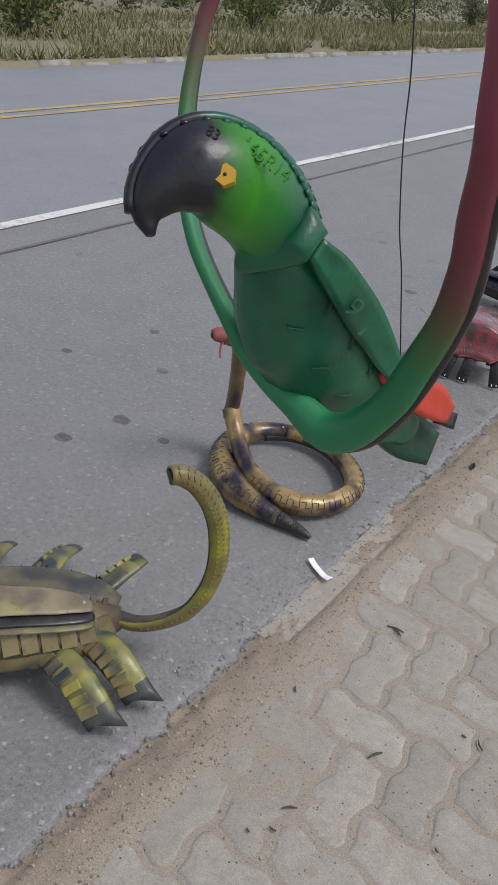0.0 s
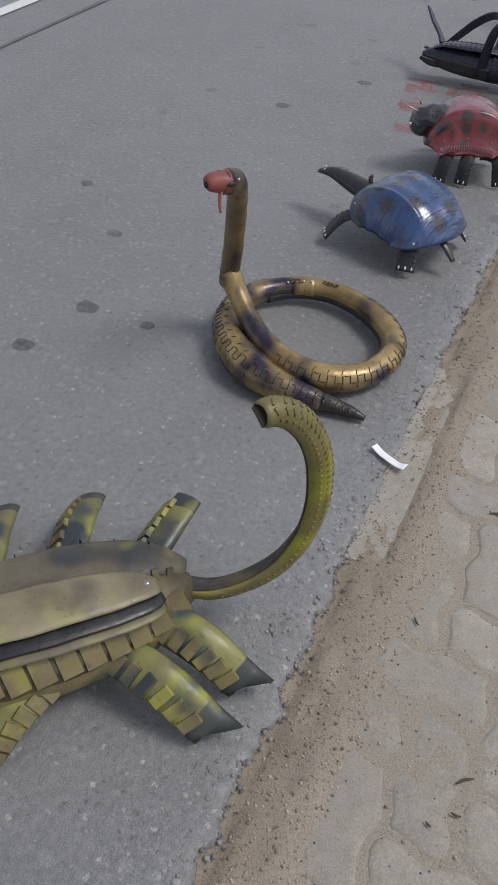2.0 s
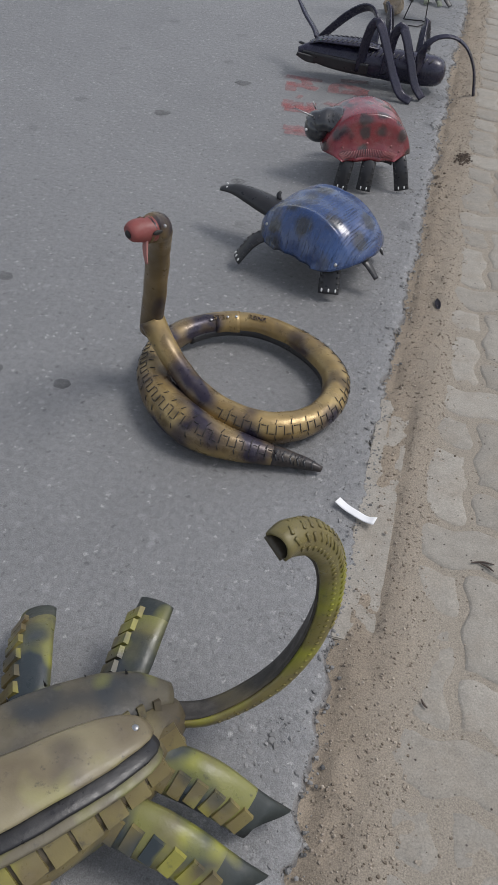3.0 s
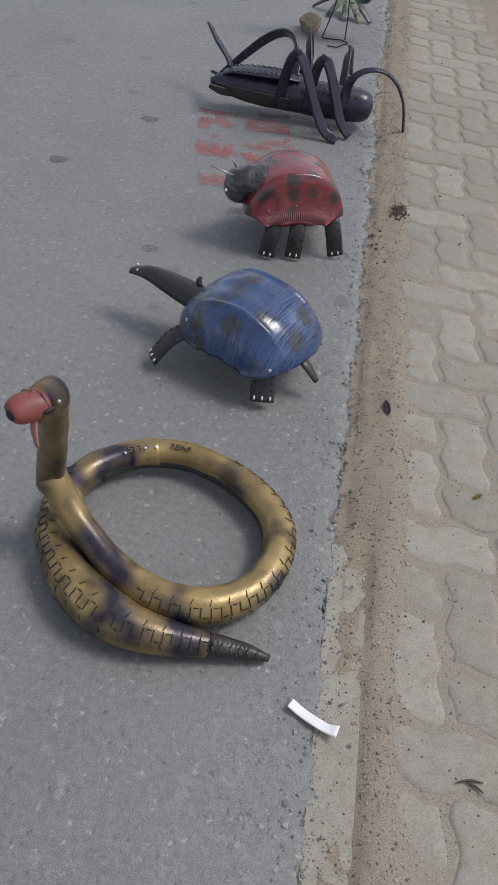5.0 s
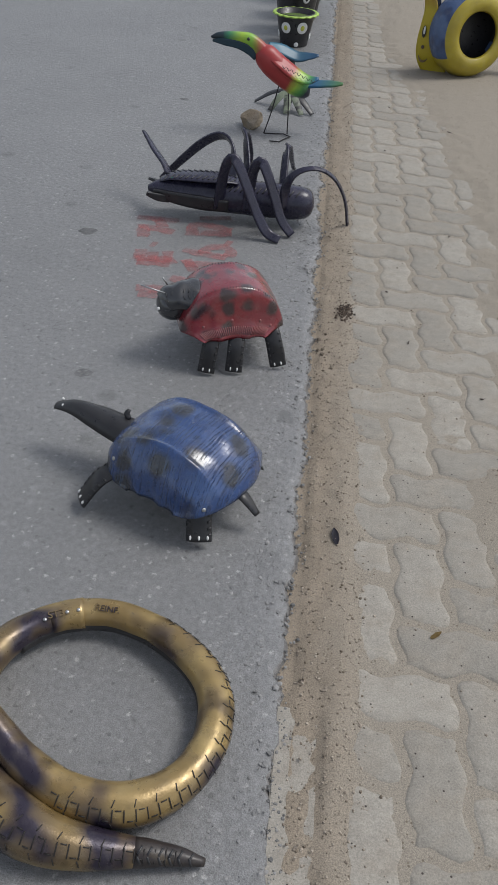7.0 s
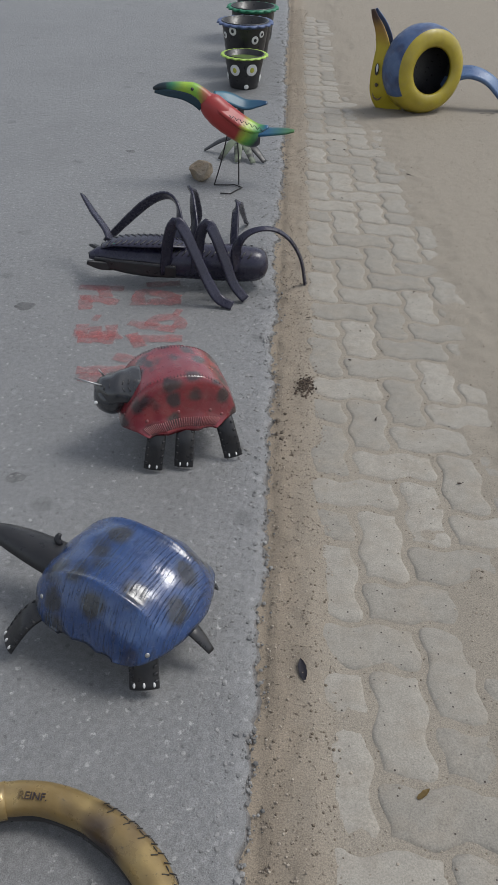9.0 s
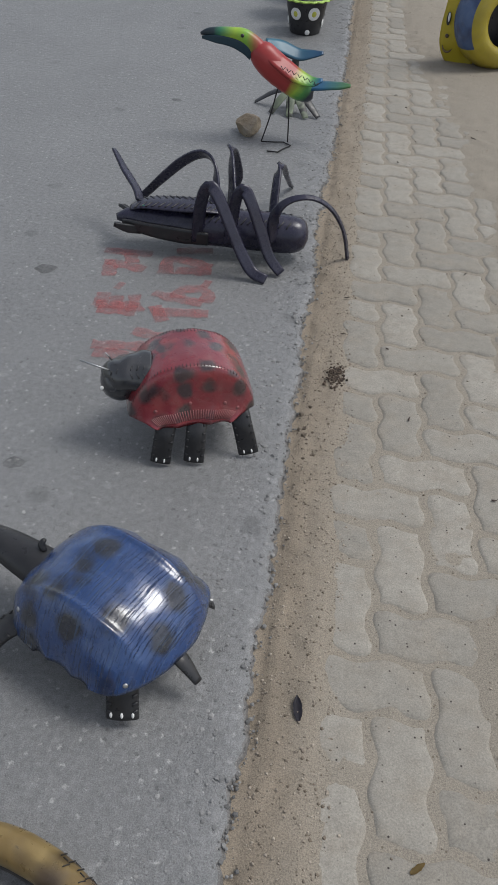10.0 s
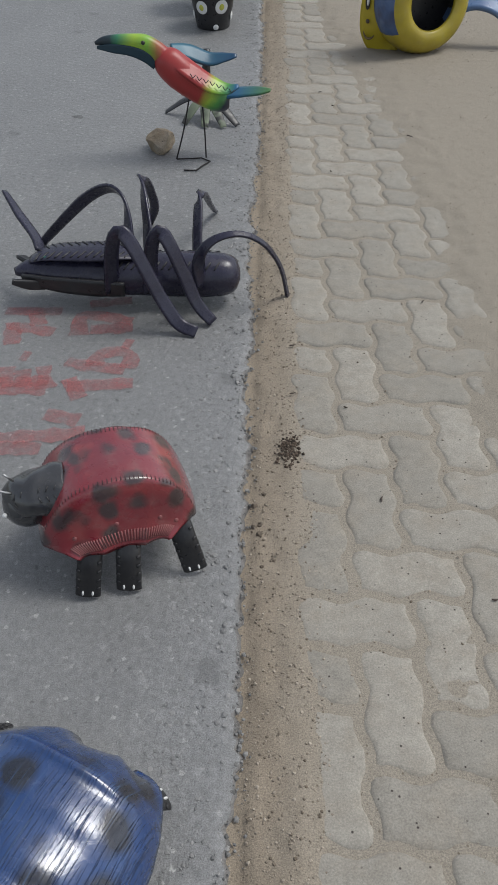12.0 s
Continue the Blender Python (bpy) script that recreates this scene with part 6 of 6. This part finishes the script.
    eye = Vector((0.395, 1.112, 1.279)) + q * 0.0325
    m = Matrix.Translation(eye) @ q.to_track_quat("Z", "Y").to_matrix().to_4x4()
    bmesh.ops.create_cone(bm, cap_ends=True, segments=6, radius1=0.0078, radius2=0.007, depth=0.006, matrix=m)
    part("eye", bm, plain("orange_yellow_paint", (0.52, 0.3, 0.02), 0.45), h, "yellow-orange hexagonal eye", False)
    bm = bmesh.new()
    ball(bm, eye + q * 0.003, 0.0012)
    part("pupil", bm, RUBBER, h)
    # moulded size code on the head, mirrored strokes in relief
    for txt, p, s, rot in (("165R14", (0.407, 1.133, 1.287), 0.012, -38), ("83", (0.392, 1.098, 1.303), 0.009, -30)):
        cu = bpy.data.curves.new("size_code", "FONT")
        cu.body, cu.size, cu.extrude, cu.align_x = txt, s, 0.0012, "CENTER"
        cu.materials.append(headm)
        o = new("size_code", cu)
        right, upv = Vector((0.803, 0.584, 0.115)), Vector((-0.385, 0.362, 0.849))
        o.parent = h
        o.matrix_world = Matrix.Translation(Vector(p) + q * 0.0295 - origin_of(h)) @ Matrix((right, upv, q)).transposed().to_4x4() @ pose(0, 0, 0, 0, 0, rot)
    body = [(0.407, 1.166, 1.24, 0.026, 0.024), (0.406, 1.181, 1.214, 0.041, 0.034), (0.41, 1.214, 1.17, 0.0545, 0.04), (0.421, 1.257, 1.12, 0.053, 0.038), (0.437, 1.293, 1.081, 0.0395, 0.03), (0.454, 1.331, 1.049, 0.025, 0.02), (0.466, 1.355, 1.03, 0.016, 0.012)]
    bp = spline(body, 44)
    bm = bmesh.new()
    sweep(bm, bp, up=view, wobble=0.0045)
    b = part("body", bm, green, root, "deep green body of curved tyre")
    bm = bmesh.new()
    tread(bm, bp, (70, 105), 7, 0.008, 0.0009, 0.0004, view, 0.9, start=8, end=36)
    tagged(part("tread", bm, green, b), kind="stuff")
    bm = bmesh.new()
    col = spline([(0.386, 1.145, 1.228, 0.011, 0.009), (0.405, 1.152, 1.226, 0.013, 0.013), (0.424, 1.165, 1.238, 0.013, 0.012), (0.437, 1.178, 1.252, 0.009, 0.007)], 20)
    sweep(bm, [(*(np.array(p[:3]) + np.array(q) * 0.018), p[3], p[4]) for p in col], up=view, wobble=0.013)
    part("collar", bm, green, root, "crumpled folded rubber collar")
    wing = [(0.441, 1.159, 1.246, 0.008, 0.004), (0.449, 1.184, 1.222, 0.0133, 0.0045), (0.457, 1.229, 1.177, 0.0153, 0.0045), (0.469, 1.271, 1.129, 0.0097, 0.004), (0.475, 1.287, 1.109, 0.004, 0.003)]
    wp = spline(wing, 30)
    bm = bmesh.new()
    sweep(bm, wp, STRIP, view, wobble=0.001)
    w = part("wing", bm, green, root, "raised sidewall strip as a wing")
    cu = bpy.data.curves.new("size_code", "FONT")
    cu.body, cu.size, cu.extrude, cu.align_x = "9 1 9 1", 0.024, 0.0014, "CENTER"
    cu.materials.append(green)
    o = new("size_code", cu)
    o.parent = w
    right, upv = Vector((0.803, 0.584, 0.115)), Vector((-0.385, 0.362, 0.849))
    o.matrix_world = Matrix.Translation(Vector((0.4535, 1.210, 1.195)) - right * 0.014 + q * 0.0085 - origin_of(w)) @ Matrix((right, upv, q)).transposed().to_4x4() @ pose(0, 0, 0, 0, 0, -57)
    tailred = painted("scarlet_enamel", (0.55, 0.05, 0.025), (0.42, 0.035, 0.02), rough=0.4)
    strap("red_patch", [(0.463, 1.272, 1.128, 0.012, 0.004), (0.474, 1.30, 1.10, 0.014, 0.005), (0.484, 1.345, 1.075, 0.017, 0.006), (0.492, 1.378, 1.052, 0.009, 0.005)], view, tailred, root, "scarlet tail cover", 18)
    strap("tail", [(0.452, 1.32, 1.05, 0.02, 0.004), (0.465, 1.355, 1.025, 0.024, 0.004), (0.482, 1.39, 1.002, 0.018, 0.003)], view, painted("bottle_green_enamel", (0.005, 0.045, 0.025), (0.006, 0.06, 0.03), rough=0.4), root, "dark green tail", 14)
    strap("tail_tip", [(0.486, 1.37, 1.05, 0.007, 0.004), (0.497, 1.388, 1.042, 0.008, 0.004)], view, RUBBER, root, "", 6)


parrot()


# ---- litter on the ground ----
def paper():
    root_pts = [(-0.050, 2.288), (-0.030, 2.278), (-0.006, 2.266), (0.016, 2.257), (0.034, 2.252)]
    bm = bmesh.new()
    p = spline([(x, y, 0.006 + (0.006 if i in (0, 4) else 0.0), 0.0088 + 0.0025 * (i == 4), 0.0006) for i, (x, y) in enumerate(root_pts)], 16)
    sweep(bm, p, STRIP)
    return tagged(mesh_object("paper_strip", bm, plain("white_paper", (0.82, 0.82, 0.82), 0.7, 0.0, 0.06)), "crumpled white paper strip lying on the asphalt edge", "litter")


paper()
LEAF = plain("dry_brown_leaf", (0.07, 0.05, 0.04), 0.7)
LEAF3 = plain("dark_purple_leaf", (0.03, 0.027, 0.04), 0.6)
LEAF2 = plain("tan_dry_leaf", (0.24, 0.16, 0.05), 0.7)


def twig(x, y, ang, length, r=0.0022, z=0.004):
    a = radians(ang)
    d = Vector((math.cos(a), math.sin(a), 0)) * length / 2
    c = Vector((x, y, z))
    bm = bmesh.new()
    sweep(bm, spline([(*(c - d), r * 0.6), (*(c + Vector((-d.y, d.x, 0)) * 0.18), r), (*(c + d), r * 0.5)], 9), CIRCLE[::2])
    return tagged(mesh_object("twig", bm, LEAF), "small dry dark twig on the pavement", "twig", "scattered twigs")


def leaf(x, y, ang, length, mat, z=0.006):
    a = radians(ang)
    d, sd = Vector((math.cos(a), math.sin(a), 0)), Vector((-math.sin(a), math.cos(a), 0))
    bm = bmesh.new()
    rows = []
    for i in range(13):
        u = i / 12
        w = length * (0.17 * math.sin(math.pi * min(1, u * 0.9 + 0.1)) ** 0.7 + 0.02 * noise.noise(Vector((u * 9, x, y))))
        row = []
        for v in (-1, -0.5, 0, 0.5, 1):
            p = Vector((x, y, z)) + d * ((u - 0.5) * length) + sd * (w * v * (1 + 0.25 * noise.noise(Vector((u * 7, v * 2, x)))))
            p.z += 0.06 * length * (v * v * 0.5 + 0.5 * noise.noise(Vector((u * 3, v, y))) + u * u * 0.4)
            row.append(bm.verts.new(p))
        rows.append(row)
    for r0, r1 in zip(rows, rows[1:]):
        for k in range(4):
            bm.faces.new((r0[k], r0[k + 1], r1[k + 1], r1[k]))
    bmesh.ops.solidify(bm, geom=list(bm.faces), thickness=0.0006)
    return tagged(mesh_object("dry_leaf", bm, mat), "curled dry leaf lying on the sandy pavement", "leaf", "scattered dry leaves")


twig(0.254, 2.212, 10, 0.045)
twig(0.262, 2.205, -25, 0.03)
twig(0.396, 1.842, 62, 0.035, 0.003)
twig(0.325, 1.62, 40, 0.03, 0.0025)
twig(0.60, 5.88, -65, 0.06, 0.004)
twig(0.56, 2.02, 130, 0.03)
twig(0.42, 2.6, 20, 0.02)
twig(0.47, 1.42, -20, 0.045, 0.0014)
twig(0.30, 3.95, 80, 0.015)
leaf(0.092, 3.10, 98, 0.05, LEAF3, 0.0075)
leaf(1.12, 6.89, 20, 0.13, LEAF)
leaf(0.30, 2.86, 40, 0.03, LEAF2, 0.002)
leaf(0.115, 4.30, 15, 0.016, LEAF)
leaf(0.118, 4.50, 15, 0.018, LEAF)
R.seed(21)
for _ in range(16):
    twig(R.uniform(0.15, 0.9), R.uniform(1.3, 7.5), R.uniform(0, 180), R.uniform(0.008, 0.018), 0.0022)


# ---- far verge: grass, scrub, houses ----
def leaf_mat(name, a, b):
    m, nt, bs = material(name, 0.8, 0, 0.2)
    g = nt.nodes.new("ShaderNodeNewGeometry")
    nt.links.new(mix(nt, g.outputs["Random Per Island"], a, b), bs.inputs["Base Color"])
    return m


GRASS = leaf_mat("dry_grass", (0.15, 0.15, 0.07), (0.23, 0.215, 0.12))
SCRUB = leaf_mat("dull_scrub_leaf", (0.075, 0.085, 0.045), (0.15, 0.155, 0.09))
SCRUB2 = leaf_mat("green_scrub_leaf", (0.05, 0.075, 0.02), (0.15, 0.18, 0.06))
BARK = plain("grey_bark", (0.11, 0.09, 0.075), 0.9)


def grass():
    verts, faces = [], []
    for _ in range(30000):
        t = R.random()
        x = KERB_X - 0.2 - 9 * R.random() ** 1.5
        y = 3 + 40 * R.random()
        if noise.noise(Vector((x * 0.5, y * 0.35, 3))) < -0.22:
            continue
        z = ground_z(x, y)
        h = R.uniform(0.07, 0.3) * (0.6 + 0.7 * t)
        a = R.random() * 6.28
        w = R.uniform(0.01, 0.025)
        lx, ly = R.gauss(0, 0.12), R.gauss(0, 0.12)
        b = len(verts)
        verts += [(x - w * math.cos(a), y - w * math.sin(a), z), (x + w * math.cos(a), y + w * math.sin(a), z), (x + lx, y + ly, z + h)]
        faces.append((b, b + 1, b + 2))
    me = bpy.data.meshes.new("grass")
    me.from_pydata(verts, [], faces)
    me.materials.append(GRASS)
    tagged(new("grass", me), "dry yellow-green grass along the far verge", "grass", "", "stuff")


grass()


def bush(x, y, r, h, mat, leaves):
    root = thing("shrub", (x, y, ground_z(x, y) - 0.02), "dusty green-brown shrub on the far verge", "shrub", "scrub along the verge")
    z0 = ground_z(x, y)
    verts, faces = [], []
    tips = []
    bm = bmesh.new()
    for k in range(7):
        a = k * 0.9 + R.random()
        lean = R.uniform(0.25, 0.8) * r
        tip = (x + lean * math.cos(a), y + lean * math.sin(a), z0 + h * R.uniform(0.45, 0.95))
        tips.append(tip)
        sweep(bm, spline([(x, y, z0 - 0.02, 0.035), ((x * 2 + tip[0]) / 3, (y * 2 + tip[1]) / 3, z0 + h * 0.35, 0.02), (*tip, 0.006)], 7), CIRCLE[::4])
    part("trunk", bm, BARK, root, "several thin grey stems")
    for k in range(leaves):
        t = tips[R.randrange(7)]
        f = R.random() ** 0.5
        cx = x + (t[0] - x) * f + R.gauss(0, r * 0.22)
        cy = y + (t[1] - y) * f + R.gauss(0, r * 0.22)
        cz = max(z0 + 0.03, z0 + (t[2] - z0) * f + R.gauss(0, h * 0.13))
        s = R.uniform(0.03, 0.075)
        d1 = Vector((R.gauss(0, 1), R.gauss(0, 1), R.gauss(0, 0.7))).normalized()
        d2 = d1.cross(Vector((R.gauss(0, 1), R.gauss(0, 1), R.gauss(0, 1)))).normalized()
        b = len(verts)
        c = Vector((cx, cy, cz))
        verts += [tuple(c - d1 * s), tuple(c + d2 * s * 0.5), tuple(c + d1 * s), tuple(c - d2 * s * 0.5)]
        faces.append((b, b + 1, b + 2, b + 3))
    me = bpy.data.meshes.new("crown")
    me.from_pydata([tuple(Vector(v) - root.location) for v in verts], [], faces)
    me.materials.append(mat)
    cr = new("crown", me)
    cr.parent = root


R.seed(5)
for i in range(34):
    x = -13 - 22 * R.random()
    y = 6 + (i + R.random()) * 2.0
    bush(x, y, R.uniform(0.7, 1.6), R.uniform(0.6, 1.5) * (1 + (-x - 13) * 0.035), SCRUB if R.random() < 0.7 else SCRUB2, 900)
for x, y, r, h, m in ((-12.5, 12.0, 1.2, 1.5, SCRUB2), (-14, 21.5, 1.5, 1.6, SCRUB2), (-16, 34, 2.0, 2.1, SCRUB2), (-24, 24, 2.2, 2.4, SCRUB2), (-26, 33, 2.2, 2.6, SCRUB2)):
    bush(x, y, r, h, m, 1600)


def far_scrub():
    """A broken belt of thorny growth behind the verge."""
    verts, faces = [], []
    for _ in range(26000):
        x = -15 - 40 * R.random()
        y = 8 + 90 * R.random()
        z = ground_z(x, y)
        top = 0.7 + 0.9 * (0.5 + noise.noise(Vector((x * 0.22, y * 0.22, 1.5))))
        cz = z + top * R.random()
        s = R.uniform(0.06, 0.16)
        d1 = Vector((R.gauss(0, 1), R.gauss(0, 1), R.gauss(0, 0.8))).normalized()
        d2 = d1.cross(Vector((R.gauss(0, 1), R.gauss(0, 1), R.gauss(0, 1)))).normalized()
        b = len(verts)
        c = Vector((x, y, cz))
        verts += [tuple(c - d1 * s), tuple(c + d2 * s * 0.45), tuple(c + d1 * s), tuple(c - d2 * s * 0.45)]
        faces.append((b, b + 1, b + 2, b + 3))
    me = bpy.data.meshes.new("far_scrub")
    me.from_pydata(verts, [], faces)
    me.materials.append(leaf_mat("grey_brown_scrub", (0.12, 0.115, 0.075), (0.19, 0.185, 0.125)))
    tagged(new("far_scrub", me), "dry grey-brown thorn scrub behind the verge", "scrub", "", "stuff")


far_scrub()


def house(x, y, w, d, h):
    root = thing("house", (x, y, ground_z(x, y)), "small white-walled house with a low grey roof beyond the scrub", "house", "far houses")
    z = ground_z(x, y) - 0.2
    bm = bmesh.new()
    box(bm, (x - d / 2, y - w / 2, z), (x + d / 2, y + w / 2, z + h), 0.02)
    part("wall", bm, plain("white_house_wall", (0.72, 0.72, 0.7), 0.8, 0.0, 0.1, 2.0), root, "", False)
    bm = bmesh.new()
    prof = [(-d / 2 - 0.4, h - 0.05), (0, h + 0.9), (d / 2 + 0.4, h - 0.05), (d / 2 + 0.4, h + 0.05), (0, h + 1.05), (-d / 2 - 0.4, h + 0.05)]
    ends = [[bm.verts.new((x + a, y + s * (w / 2 + 0.3), z + b)) for a, b in prof] for s in (-1, 1)]
    for i in range(6):
        bm.faces.new((ends[0][i], ends[0][(i + 1) % 6], ends[1][(i + 1) % 6], ends[1][i]))
    bm.faces.new(ends[0])
    bm.faces.new(ends[1])
    part("roof", bm, plain("grey_fibre_roof", (0.35, 0.35, 0.36), 0.8), root, "", False)
    for k in (-0.25, 0.25):
        bm = bmesh.new()
        box(bm, (x + d / 2 - 0.05, y + k * w - 0.5, z + 1.2), (x + d / 2 + 0.03, y + k * w + 0.5, z + 2.1), 0.01)
        part("window", bm, plain("dark_window", (0.05, 0.06, 0.07), 0.2), root, "", False)


for x, y, w in ((-58, 62, 8), (-62, 108, 10), (-60, 148, 9), (-70, 175, 10)):
    house(x, y, w, 6, 2.6)

lay_pavers()
